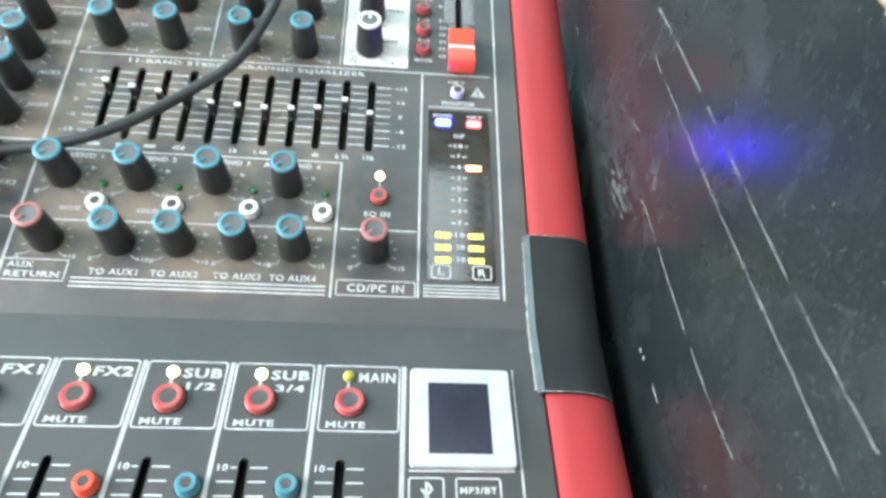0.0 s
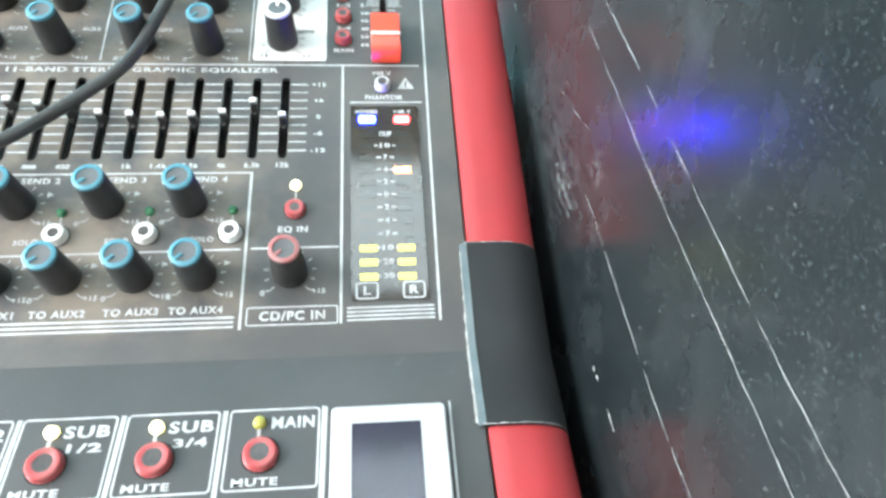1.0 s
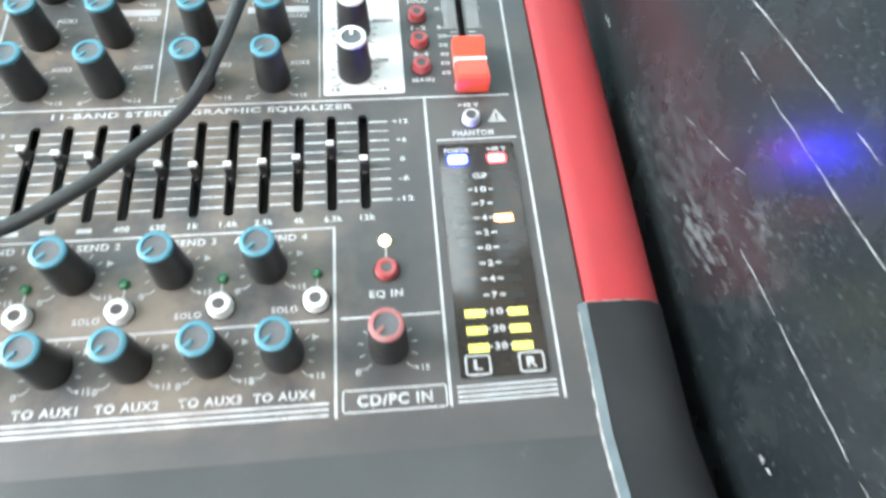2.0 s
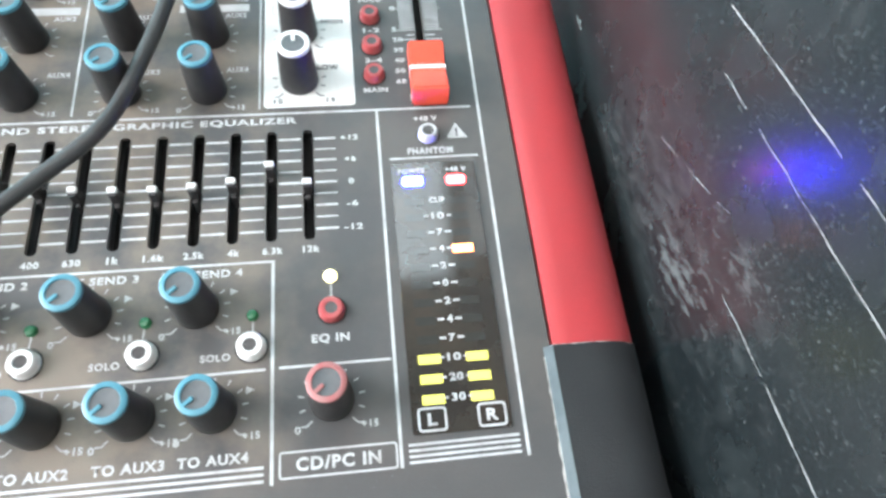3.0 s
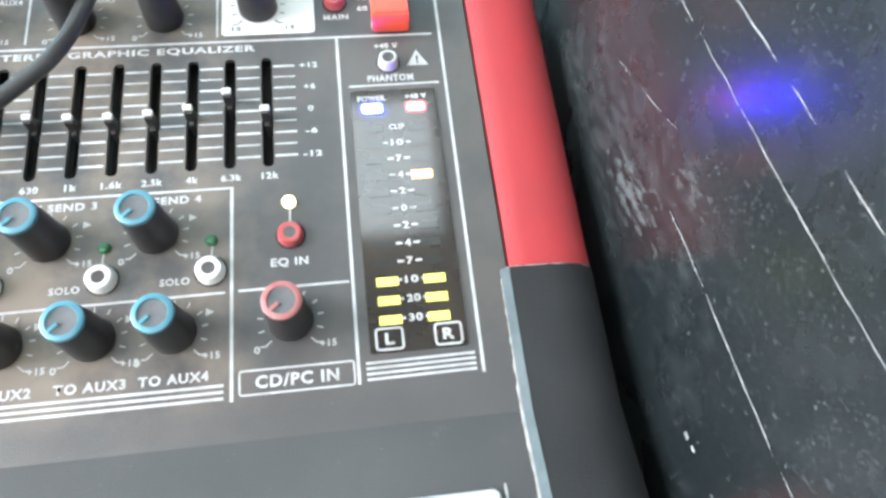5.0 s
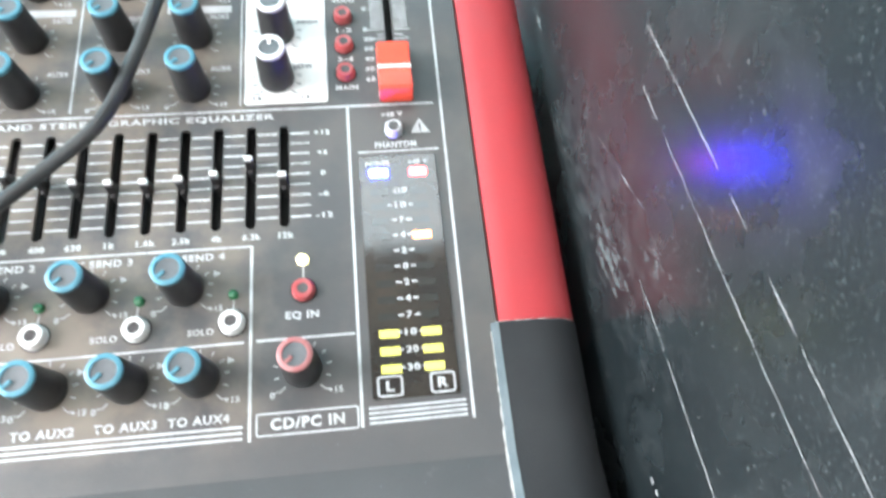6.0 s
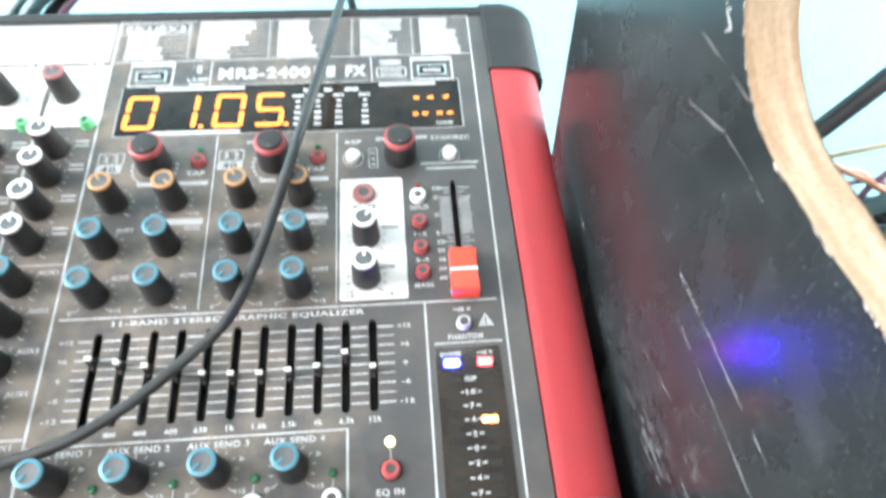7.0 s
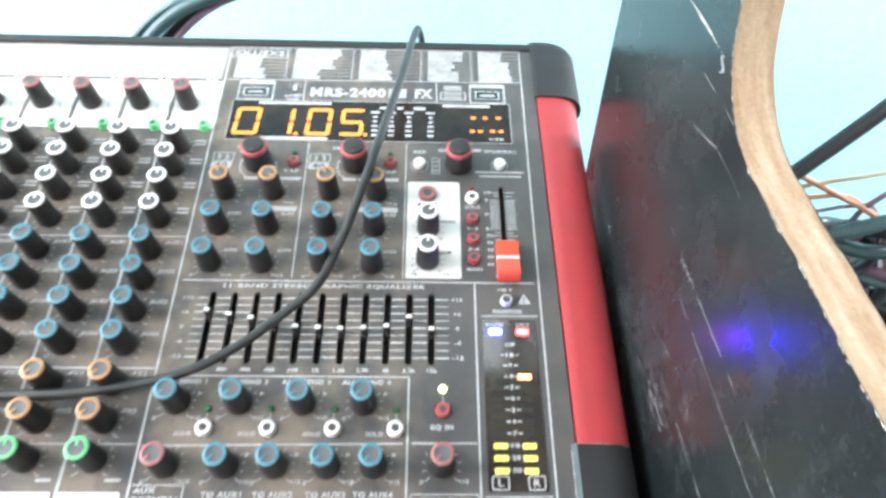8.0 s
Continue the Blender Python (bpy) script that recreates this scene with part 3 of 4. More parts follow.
EQ_X = [-120.0 + 9.93 * k for k in range(11)]
EQ_SLOTS = [(x, -41.2, -6.0, 2.95) for x in EQ_X]
MAIN_SLOT = (14.8, 3.6, 57.5, 2.4)
LOW_X = [-100.5, -74.6, -48.6, -22.4]
part("upper_panel", sheet(LEFT, RIGHT, BEND, REAR - 6, EQ_SLOTS + [MAIN_SLOT]), PANEL, MIX)
part("lower_panel", sheet(LEFT, RIGHT, FRONT, 0, [(x, -115, -46.6, 2.6) for x in LOW_X + [LOW_X[0] - 26 * k for k in (1, 2, 3)]]), PANEL_CLEAN, MIX, m=LOWER)
bm = bmesh.new()
box(bm, LEFT, RIGHT + 3, REAR - 6, REAR, -6, 1.2, 0.8)
part("rear_rim", bm, CAP, MIX)
for x, ya, yb, w in EQ_SLOTS + [MAIN_SLOT]:
    part("slot_liner", box(bmesh.new(), x - 2.2, x + 2.2, ya - 1, yb + 1, -6.9, -6.0), HOLE, MIX)


def cheek(name, x_in, rise, y0, y1, mat, grow=0.0, lower=(), end_round=False):
    """A stretch of the rounded side cheek; y0 to y1 on the upper panel, then a stretch on the lower one."""
    bm = bmesh.new()
    prof = [(x_in, -3), (x_in, rise * 0.3), (x_in + 1.6, rise)]
    cx, cz, rx, rz = 44.0, -13.0, 19.1 + grow, 13.0 + rise
    for k in range(11):
        a = radians(90 - k * 9)
        prof.append((cx + rx * max(0.0, math.cos(a)) ** 0.72, cz + rz * max(0.0, math.sin(a)) ** 0.72))
    prof += [(cx + rx - 4, -32), (cx + rx - 9, -75), (42, -75)]
    stations = [(y1, 0.0, 1.0)]
    if end_round:
        stations = [(y1 - 9 + 9 * math.sin(radians(a)), 0.0, a) for a in (90, 72, 54, 36, 18, 0)]
    rings = []
    for y, _, a in stations:
        shrink = 9 * (1 - math.cos(radians(a))) if end_round else 0
        rings.append([((x if x < 48 else x - shrink * (x - 48) / 17), y, z - (shrink * 0.25 if z > -5 and end_round else 0)) for x, z in prof])
    if not end_round or y0 < y1 - 9:
        if y0 > BEND or not lower:
            rings.append([(x, y0, z) for x, z in prof])
        else:
            rings.append([(x, BEND, z) for x, z in prof])
    if lower:
        if lower[0] != 0:
            rings = []
            ya, yb = lower
            rings = [[(x, *lower_to_mix(yy, z)) for x, z in prof] for yy in (ya, yb)]
        else:
            rings.append([(x, *lower_to_mix(lower[1], z)) for x, z in prof])
    vs = [[bm.verts.new(Vector(p) * MM) for p in ring] for ring in rings]
    n = len(prof)
    for a, b in zip(vs, vs[1:]):
        for i in range(n):
            bm.faces.new((a[i], a[(i + 1) % n], b[(i + 1) % n], b[i]))
    bm.faces.new(vs[0])
    bm.faces.new(vs[-1][::-1])
    bmesh.ops.recalc_face_normals(bm, faces=bm.faces)
    return part(name, bm, mat, MIX, smooth=32)


tagged(cheek("side_cheek", 38.8, 0.8, -75.1, 123.5, CHEEK), "matte red side cheek")
tagged(cheek("side_cheek", 38.8, 0.8, 0, 0, CHEEK, lower=(-24.1, FRONT)), "matte red side cheek")
tagged(cheek("cheek_cap", 36.8, 2.2, -115, -75.6, CAP, 0.15, lower=(0, -24.6)), "black moulded cap over the cheek")
tagged(cheek("cheek_cap", 37.6, 2.0, 123, 171, CAP, 3.2, end_round=True), "black rounded rear corner cap")


def cap_edges():
    bm = bmesh.new()
    ly, lz = lower_to_mix(-24.6, 2.3)
    pts = [(-75.6, 2.3), (BEND, 2.3), (ly, lz)]
    for (ya, za), (yb, zb) in zip(pts, pts[1:]):
        vs = []
        for x, y, dz in ((36.2, ya, -2.0), (38.2, ya, 0.05), (38.2, yb, 0.05), (36.2, yb, -2.0)):
            vs.append(bm.verts.new(Vector((x, y, (za if y == ya else zb) + dz)) * MM))
        bm.faces.new(vs)
    bmesh.ops.recalc_face_normals(bm, faces=bm.faces)
    part("cap_bevel", bm, CAP_EDGE, MIX, "bevelled edge of the black cap, coloured paler as reflected daylight")
    rnd = random.Random(3)
    bm = bmesh.new()
    # worn plastic along the cap's inner edge and its two ends
    for k in range(70):
        t = k / 70
        y = -78 - t * 33
        w = max(0.03, 0.3 + 0.45 * noise.noise(Vector((k * 0.25, 7.7, 0)))) * (0.2 + t)
        flat(bm, [(36.1 - w, y), (36.3, y), (36.3, y - 0.5), (36.1 - w, y - 0.5)], 0.35)
    part("worn_edge", bm, WORN, MIX)
    # pale rubbed lip where the cap meets the red cheek, above and below the bend
    for lower in (False, True):
        bm = bmesh.new()
        prev = None
        for k in range(37):
            x = 37.2 + k * 0.66
            z = 2.3 if x <= 44.0 else -13.0 + 15.2 * max(0.0, 1 - ((x - 44.0) / 19.25) ** (2 / 0.72)) ** 0.36 + 0.1
            w = max(0.05, 0.17 + 0.28 * noise.noise(Vector((k * 0.4, 4.4, 7.0 * lower))))
            ends = []
            for y in ((-24.6, -24.6 + w) if lower else (-75.6, -75.6 - w)):
                ends.append(bm.verts.new(Vector((x, *lower_to_mix(y, z)) if lower else (x, y, z)) * MM))
            if prev:
                bm.faces.new((prev[0], ends[0], ends[1], prev[1]))
            prev = ends
        part("worn_edge", bm, WORN, MIX)
    bm = bmesh.new()
    for k in range(44):
        yy = -k * 0.53
        w = 0.45 + 0.3 * noise.noise(Vector((k * 0.3, 2.2, 0)))
        vs = []
        for x, y in ((36.1 - w, yy), (36.4, yy), (36.4, yy - 0.56), (36.1 - w, yy - 0.56)):
            vs.append(bm.verts.new((LOWER @ Vector((x * MM, y * MM, 0.4 * MM)))))
        bm.faces.new(vs)
    part("worn_edge", bm, WORN, MIX)


cap_edges()

# ---- knobs, buttons, lamps: each kind is made once and its meshes shared
TICKS = {}


def knob_meshes(mat, r0=5.35, r1=4.35, h=16.2):
    body_me = lathe_mesh("knob", [(r0 - 0.2, 0.2), (r0, 0.6), (r0 * 0.97, h * 0.25), (r1 + 0.25, h * 0.9), (r1, h * 0.94), (r1 * 0.75, h * 0.955)], KNOB)
    ring_me = lathe_mesh("ring", [(r1 + 0.1, h * 0.90), (r1 + 0.12, h * 0.985), (r1 - 0.25, h), (r1 * 0.75, h), (r1 * 0.72, h * 0.985)], mat, close_top=False)
    top_me = lathe_mesh("top", [(r1 * 0.76, h * 0.95), (r1 * 0.735, h * 0.982), (r1 * 0.3, h * 0.975)], KNOB_TOP)
    bm = bmesh.new()
    box(bm, -0.5, 0.5, r1 * 0.2, r1 * 0.8, h * 0.97, h * 1.002, 0.2)
    return body_me, ring_me, top_me, finish(bm, "pointer", mat)


KINDS = {name: knob_meshes(mat) for name, mat in (("blue", BLUE), ("red", RED), ("white", WHITE), ("orange", ORANGE), ("green", GREEN), ("dull", DULL_RED))}
KINDS["big"] = (lathe_mesh("knob", [(7.0, 0.2), (7.2, 0.6), (7.0, 4), (6.6, 11.4), (6.2, 11.8), (5.2, 12.0)], KNOB),
                lathe_mesh("ring", [(6.6, 11.2), (6.75, 12.0), (6.6, 13.2), (6.1, 13.6), (5.5, 13.6), (5.4, 13.2)], RED, close_top=False),
                lathe_mesh("top", [(5.5, 12.6), (5.4, 14.2), (4.9, 14.9), (3.2, 15.2), (0.8, 15.25)], KNOB),
                finish(box(bmesh.new(), -0.35, 0.35, 3.0, 4.8, 14.9, 15.15, 0.1), "pointer", KNOB_TOP))
KINDS["panelwhite"] = knob_meshes(WHITE, 5.6, 4.5, 16.2)
WORDS = {"blue": "black knob with a blue ring", "red": "black knob with a red ring", "white": "black knob with a white ring",
         "orange": "black knob with an orange ring", "green": "black knob with a green ring", "dull": "black knob with a dull red ring",
         "big": "large black knob with a red ring", "panelwhite": "black knob with a white ring"}


def tick_mesh(mat, r=6.5, long=1.6, name="tick_print"):
    bm = bmesh.new()
    for k in range(11):
        a = radians(225 - 27 * k)
        ln = long * (1.25 if k in (0, 10) else 0.9)
        bar(bm, r * math.cos(a), r * math.sin(a), (r + ln) * math.cos(a), (r + ln) * math.sin(a), 0.35)
        if k in (0, 10):
            x, y = (r + ln) * math.cos(a), (r + ln) * math.sin(a)
            bar(bm, x, y + 0.1, x + (-1.2 if k == 0 else 1.2), y + 0.1, 0.35)
    return finish(bm, name, mat)


TICK_WHITE, TICK_DARK = tick_mesh(PRINT_GREY), tick_mesh(PRINT_DARK)


def knob(kind, x, y, turn=140.0, ticks=TICK_WHITE, numbers=False):
    b, r, t, p = KINDS[kind]
    y = y + 0.9
    ob = part("knob", b, None, MIX, WORDS[kind], m=at(x, y, 0, turn))
    part("ring", r, None, ob)
    part("top", t, None, ob)
    part("pointer", p, None, ob)
    if ticks:
        part("tick_print", ticks, None, MIX, m=at(x, y, 0.3 if kind == "panelwhite" else 0))
    if numbers:
        label("0", x - 8.0, y - 6.6, 1.4, 1.8, mat=PRINT_GREY)
        label("+15", x + 8.6, y - 6.3, 3.9, 1.7, mat=PRINT_GREY)


def button_meshes(mat, r=3.1, h=4.6, core=0.53):
    return (lathe_mesh("button", [(r + 0.15, 0.1), (r + 0.15, 0.4), (r, 0.5), (r - 0.1, h * 0.8), (r - 0.55, h), (r * (core + 0.01), h), (r * (core - 0.05), h * 0.93)], mat, 24, False),
            lathe_mesh("button_centre", [(r * core, h * 0.85), (r * (core - 0.04), h * 0.94), (r * 0.2, h * 0.92)], CAP_GREY, 20),
            lathe_mesh("button_hole", [(r + 0.6, 0.1), (r - 0.2, 0.12)], HOLE, 20))


BUTTONS = {"red": button_meshes(RED, 3.0, 3.0), "red_white": button_meshes(BEZEL, 2.8, 3.2, 0.64), "flat_red": button_meshes(RED, 3.2, 2.4), "white": button_meshes(WHITE, 3.4, 2.9), "blue": button_meshes(BLUE, 3.1, 3.4),
           "green": button_meshes(GREEN, 2.9, 4.5), "mute": button_meshes(RED, 4.4, 2.3, 0.6), "dull": button_meshes(DULL_RED, 4.6, 2.6),
           "small_white": button_meshes(WHITE, 2.8, 4.0), "orange": button_meshes(FADER, 3.1, 3.4)}

BUTTONS["domed_white"] = (lathe_mesh("button", [(3.1, 0.1), (3.1, 2.9), (2.8, 3.5), (1.6, 3.75)], WHITE, 24),
                          lathe_mesh("button_centre", [(1.5, 3.74), (1.3, 3.82), (0.3, 3.84)], WHITE, 20), BUTTONS["small_white"][2])


def button(kind, x, y, base=None, word=""):
    b, c, hme = BUTTONS[kind]
    m = at(x, y) if base is None else base @ at(x, y)
    ob = part("button", b, None, MIX, word, m=m)
    part("button_centre", c, None, ob)
    part("button_rim", hme, None, ob)


LED_ME = {}


def led(mat, x, y, r=1.7, base=None, word=""):
    key = (mat.name, r)
    if key not in LED_ME:
        LED_ME[key] = lathe_mesh("led", [(r, 0.05), (r, r * 0.4), (r * 0.8, r * 0.85), (r * 0.35, r * 1.1)], mat, 18)
    part("led", LED_ME[key], None, MIX, word, m=at(x, y) if base is None else base @ at(x, y))


def label(txt, x, y, w, h, mat=None, base=None, rz=0.0, bold=0.034, z=0.0):
    m = at(x, y, z, rz)
    part("printed_label", lettering(txt, w, h, mat or PRINT, bold), None, MIX, m=m if base is None else base @ m)


# channel strips, one column of controls each
rnd = random.Random(11)
for i in range(5):
    x = -153.6 - 26.4 * i
    knob("dull", x - 1.8, 111.8, 20 + 40 * i, None)
    turns = [rnd.choice((-10, 10, 20, 0)) for _ in range(4)] + [rnd.choice((130, 140, 30)) for _ in range(4)] + [120, 130, 10]
    for k, (y, kind) in enumerate(((80.3, "white"), (65.2, "white"), (49.0, "white"), (32.8, "white"), (14.4, "blue"), (-1.7, "blue"), (-17.7, "blue"),
                                   (-33.8, "blue"), (-51.6, "orange"), (-67.8, "orange"), (-83.1, "green"))):
        knob(kind, x - 0.4 * (y - 14) / 70, y, turns[k])
    button("small_white", -145.0 - 26.6 * i, 129.2, word="small white push button")
    button("green", -143.4 - 26.6 * i, 95.2, word="small green push button")
    for k, y in enumerate((20.8, 4.6, -11.4, -27.4)):
        label("AUX%d" % (k + 1), x + 9.7, y, 7.6, 2.0, PRINT_GREY)
    label("FX1", x + 9.7, -46.0, 5.4, 2.0, PRINT_GREY)
    label("FX2", x + 9.7, -62.4, 5.4, 2.0, PRINT_GREY)
grey = bmesh.new()
for i in range(6):
    x0 = -164.2 - 26.4 * (i - 1)
    if i:
        bar(grey, x0 - 0.6, 94, x0 + 0.4, -100, 1.3)
    if i < 5:
        a = -164.2 - 26.4 * i
        bar(grey, a, 24.2, a + 26, 24.2, 0.5)
        bar(grey, a, -43.6, a + 26, -43.6, 0.9)
        bar(grey, a, -76.0, a + 26, -76.0, 0.5)
        for y, n in ((86, 2), (73, 2), (57, 2), (41, 2), (-90, 1)):
            for k in range(n):
                bar(grey, a + 17.5, y - 2.4 * k, a + 23.5, y - 2.4 * k, 1.2)
part("panel_print", grey, PRINT_GREY, MIX)
bm = bmesh.new()
for k in range(13):
    y = 134.6 + 2.05 * k
    bar(bm, LEFT + 4, y, -141.2, y, 1.75)
part("striped_print", bm, PRINT_GREY, MIX, "pale printed stripes")
for i in range(5):
    bm = bmesh.new()
    a = -164.0 - 26.4 * i
    rounded_plate(bm, a + 0.6, a + 24.6, 94.8, 131.6, 0.02, 0.16, 1.2)
    part("white_print", bm, BLOCK_WHITE, MIX, "white printed field round the gain knob")
    bm = bmesh.new()
    bar(bm, a + 1.5, 113, a + 8, 98, 0.8, 0.24)
    bar(bm, a + 17, 113, a + 23, 98, 0.8, 0.24)
    bar(bm, a + 2, 116.5, a + 23.5, 116.5, 0.35, 0.24)
    part("panel_print", bm, PRINT_GREY, MIX)
    bm = bmesh.new()
    rounded_plate(bm, a + 1.0, a + 24.4, -109.5, -94.6, 0.02, 0.16, 0.8)
    part("white_print", bm, BLOCK_WHITE, MIX, "white printed channel field")
    bm = bmesh.new()
    for k in range(4):
        bar(bm, a + 4 + 5.4 * k, -96.4, a + 4 + 5.4 * k, -104, 1.4, 0.24)
    part("panel_print", bm, PRINT_DARK, MIX)

# frame lines of the master section
bm = bmesh.new()
bar(bm, -139.8, 161, -136.6, -104, 0.95)
bar(bm, 31.0, 161.5, 28.6, -101, 0.8)
bar(bm, -139.5, 161.4, 30.8, 161.8, 0.6)
bar(bm, -139.0, 133.6, 29.8, 135.0, 0.6)
bar(bm, -86.4, 86, -85.8, 2, 0.6)
bar(bm, -34.4, 86, -34.2, 2, 0.6)
bar(bm, -135.6, 0.2, 27.2, 0.2, 0.7)
bar(bm, -0.6, 0.2, -1.0, -101, 0.8)
bar(bm, 2.0, -17.3, 27.4, -17.1, 0.6)
bar(bm, -137.0, -46.8, -30.1, -46.9, 0.6)
bar(bm, -30.1, -46.6, -30.2, -102, 0.8)
bar(bm, -136.0, -76.6, -31.8, -75.4, 0.6)
bar(bm, -28.6, -75.3, -1.8, -75.2, 0.6)
for k in range(3):
    bar(bm, -114, -98.0 - 1.5 * k, -32.0, -98.0 - 1.5 * k, 0.65)
for k in range(4):
    bar(bm, 0.8, -96.2 - 1.3 * k, 27.0, -96.0 - 1.3 * k, 0.6)
frame_line(bm, -28.4, -2.0, -100.8, -95.2, 0.45, 0.6)
frame_line(bm, -136.4, -116, -99.4, -91.8, 0.45, 0.6)
bar(bm, -93.3, 132.6, -93.2, 116.9, 0.7)
bar(bm, -18.5, 133.6, -18.1, 117.9, 0.7)
bar(bm, -15.6, -53.6, -15.6, -59, 0.4)
for x in (-112.6, -86.8, -61.0, -35.2):
    bar(bm, x + 0.4, -62.4, x + 0.2, -66, 0.35)
part("panel_print", bm, PRINT, MIX)

# effect processors
for x0, first in ((-111.2, -124.6), (-60.8, -72.7)):
    knob("big", x0, 70.8, 180, None)
    for dx in (0, 23.9):
        knob("orange", first + dx, 51.0, rnd.choice((-60, 30, -130)), numbers=dx > 0)
        knob("blue", first + dx, 29.4, 130)
        knob("blue", first + dx, 8.4, 130, numbers=True)
    button("red", x0 + 18.2, 72.3, word="small red tap button")
    led(LED_OFF_GREEN, x0 + 18.1, 78.6, 1.3, word="unlit green lamp")
    label("TAP", x0 + 17.4, 66.4, 8.0, 2.2)
    bm = bmesh.new()
    frame_line(bm, x0 - 24, x0 - 13.6, 72.6, 78.2, 0.5, 0.5)
    flat(bm, [(x0 - 24.6, 67.8), (x0 - 14.0, 67.8), (x0 - 13.6, 72.0), (x0 - 24.2, 72.0)])
    for k in range(16):
        a = radians(160 + k * 14)
        bar(bm, x0 + 8.6 * math.cos(a), 70.0 + 8.6 * math.sin(a), x0 + 10 * math.cos(a), 70.0 + 10 * math.sin(a), 1.2)
    flat(bm, [(x0 + 9, 60.2), (x0 + 23, 60.2), (x0 + 23, 62.2), (x0 + 9, 62.2)])
    flat(bm, [(x0 - 6, 60.2), (x0 + 1, 60.2), (x0 + 1, 62.2), (x0 - 6, 62.2)])
    flat(bm, [(x0 + 2, 40.4), (x0 + 23, 40.4), (x0 + 23, 43.4), (x0 + 2, 43.4)])
    part("panel_print", bm, PRINT_GREY, MIX)
    label("3 2", x0 - 18.8, 75.4, 6.4, 3.2, PRINT_GREY)
    label("40", x0 - 19.2, 69.9, 6.4, 3.0, PRINT_DARK, z=0.1)
    label("PRO", x0 - 9, 82.3, 7.0, 2.0, PRINT_GREY)
    label("AUX1", x0 - 7.4, 38.8, 6.4, 2.0, PRINT_GREY)
    label("AUX2", x0 + 19, 38.8, 6.4, 2.0, PRINT_GREY)
    label("AUX3", x0 - 5.4, 17.0, 6.4, 2.0, PRINT_GREY)
    label("AUX4", x0 + 20, 17.0, 6.4, 2.0, PRINT_GREY)

# player knob and its buttons
knob("big", -6.9, 71.2, 180, None)
button("domed_white", -27.3, 71.4, word="small white push button")
button("domed_white", 14.7, 71.6, word="small white push button")
label("REP", -27.2, 80.6, 7.0, 2.2)
label("STOP/REC", 15.8, 81.6, 17.4, 2.2)
bm = bmesh.new()
for x, y in ((-27.3, 71.4), (14.7, 71.6)):
    for k in range(20):
        a0, a1 = 2 * math.pi * k / 20, 2 * math.pi * (k + 1) / 20
        bar(bm, x + 4.4 * math.cos(a0), y + 4.4 * math.sin(a0), x + 4.4 * math.cos(a1), y + 4.4 * math.sin(a1), 0.4)
frame_line(bm, -20.5, -16.8, 66, 76.5, 0.4, 0.4)
for k in range(3):
    bar(bm, -19.6, 68 + 3 * k, -17.7, 68 + 3 * k, 0.8)
bar(bm, -17.4, 82.0, -11.0, 82.0, 1.8)
bar(bm, 0.5, 82.4, 5.5, 82.4, 1.8)
bar(bm, 1.8, 67.4, 27.2, 67.4, 1.1)
bar(bm, 4.0, 64.6, 25.8, 64.6, 1.1)
part("panel_print", bm, PRINT_GREY, MIX)


def white_field():
    bm = rounded_plate(bmesh.new(), -33.0, -6.6, 2.3, 60.2, 0.02, 0.3, 1.2, 0.08)
    part("white_field", bm, BLOCK_WHITE, MIX, "white printed field round two knobs")
    button("dull", -22.9, 51.9, word="dull red mute button")
    knob("panelwhite", -22.4, 29.6, -40, TICK_DARK)
    knob("panelwhite", -22.6, 11.0, 0, TICK_DARK)
    bm = bmesh.new()
    frame_line(bm, -30.5, -14.5, 38.4, 42.2, 0.3, 0.3, 0.4)
    bar(bm, -15.5, 52, -13.5, 52, 0.3, 0.4)
    part("panel_print", bm, PRINT_GREY, MIX)
    label("MUTE", -22.7, 45.4, 9.6, 2.0, PRINT_DARK, z=0.3)
    label("HIGH", -12.4, 35.0, 6.6, 2.0, PRINT_DARK, z=0.3)
    label("LOW", -14.2, 16.6, 6.4, 2.1, PRINT_DARK, z=0.3)
    label("15", -28.8, 4.3, 2.6, 1.6, PRINT_DARK, z=0.3)
    label("15", -13.6, 4.3, 2.6, 1.6, PRINT_DARK, z=0.3)


white_field()

# main fader and its buttons
button("white", -0.3, 49.6, word="white solo button")
led(LED_OFF_RED, -0.2, 55.6, 1.2, word="unlit red lamp")
for y, txt in ((36.0, "1-2"), (23.8, "3-4"), (12.4, "MAIN")):
    button("red", -0.5, y + 0.6, word="red push button")
    label(txt, -0.3, y - 4.8, 7.2 if txt == "MAIN" else 5.2, 1.9)
label("SOLO", -0.1, 44.4, 7.6, 2.1)
for txt, y in (("10", 53.8), ("5", 49.0), ("0", 40.2), ("5", 31.2), ("20", 27.0), ("30", 22.9), ("40", 18.7), ("50", 14.6), ("60", 10.5)):
    label(txt, 7.6 if len(txt) > 1 else 6.8, y, 3.0 if len(txt) > 1 else 1.5, 1.8)
label("L", 10.6, 4.2, 1.6, 2.6)
bm = bmesh.new()
for y, w in ((53.8, 5), (51.6, 3), (27.0, 5), (28.8, 3), (24.8, 3)):
    bar(bm, 13.2 - w + 0.4, y, 13.2, y, 0.4)
    bar(bm, 16.6, y, 16.6 + w, y, 0.4)
for k in range(19):
    y = 31 + k
    w = 5.4 if k % 9 == 0 else 4.6
    bar(bm, 13.2 - w, y, 13.2, y, 0.34)
    bar(bm, 16.6, y, 16.6 + w, y, 0.34)
part("panel_print", bm, PRINT, MIX)


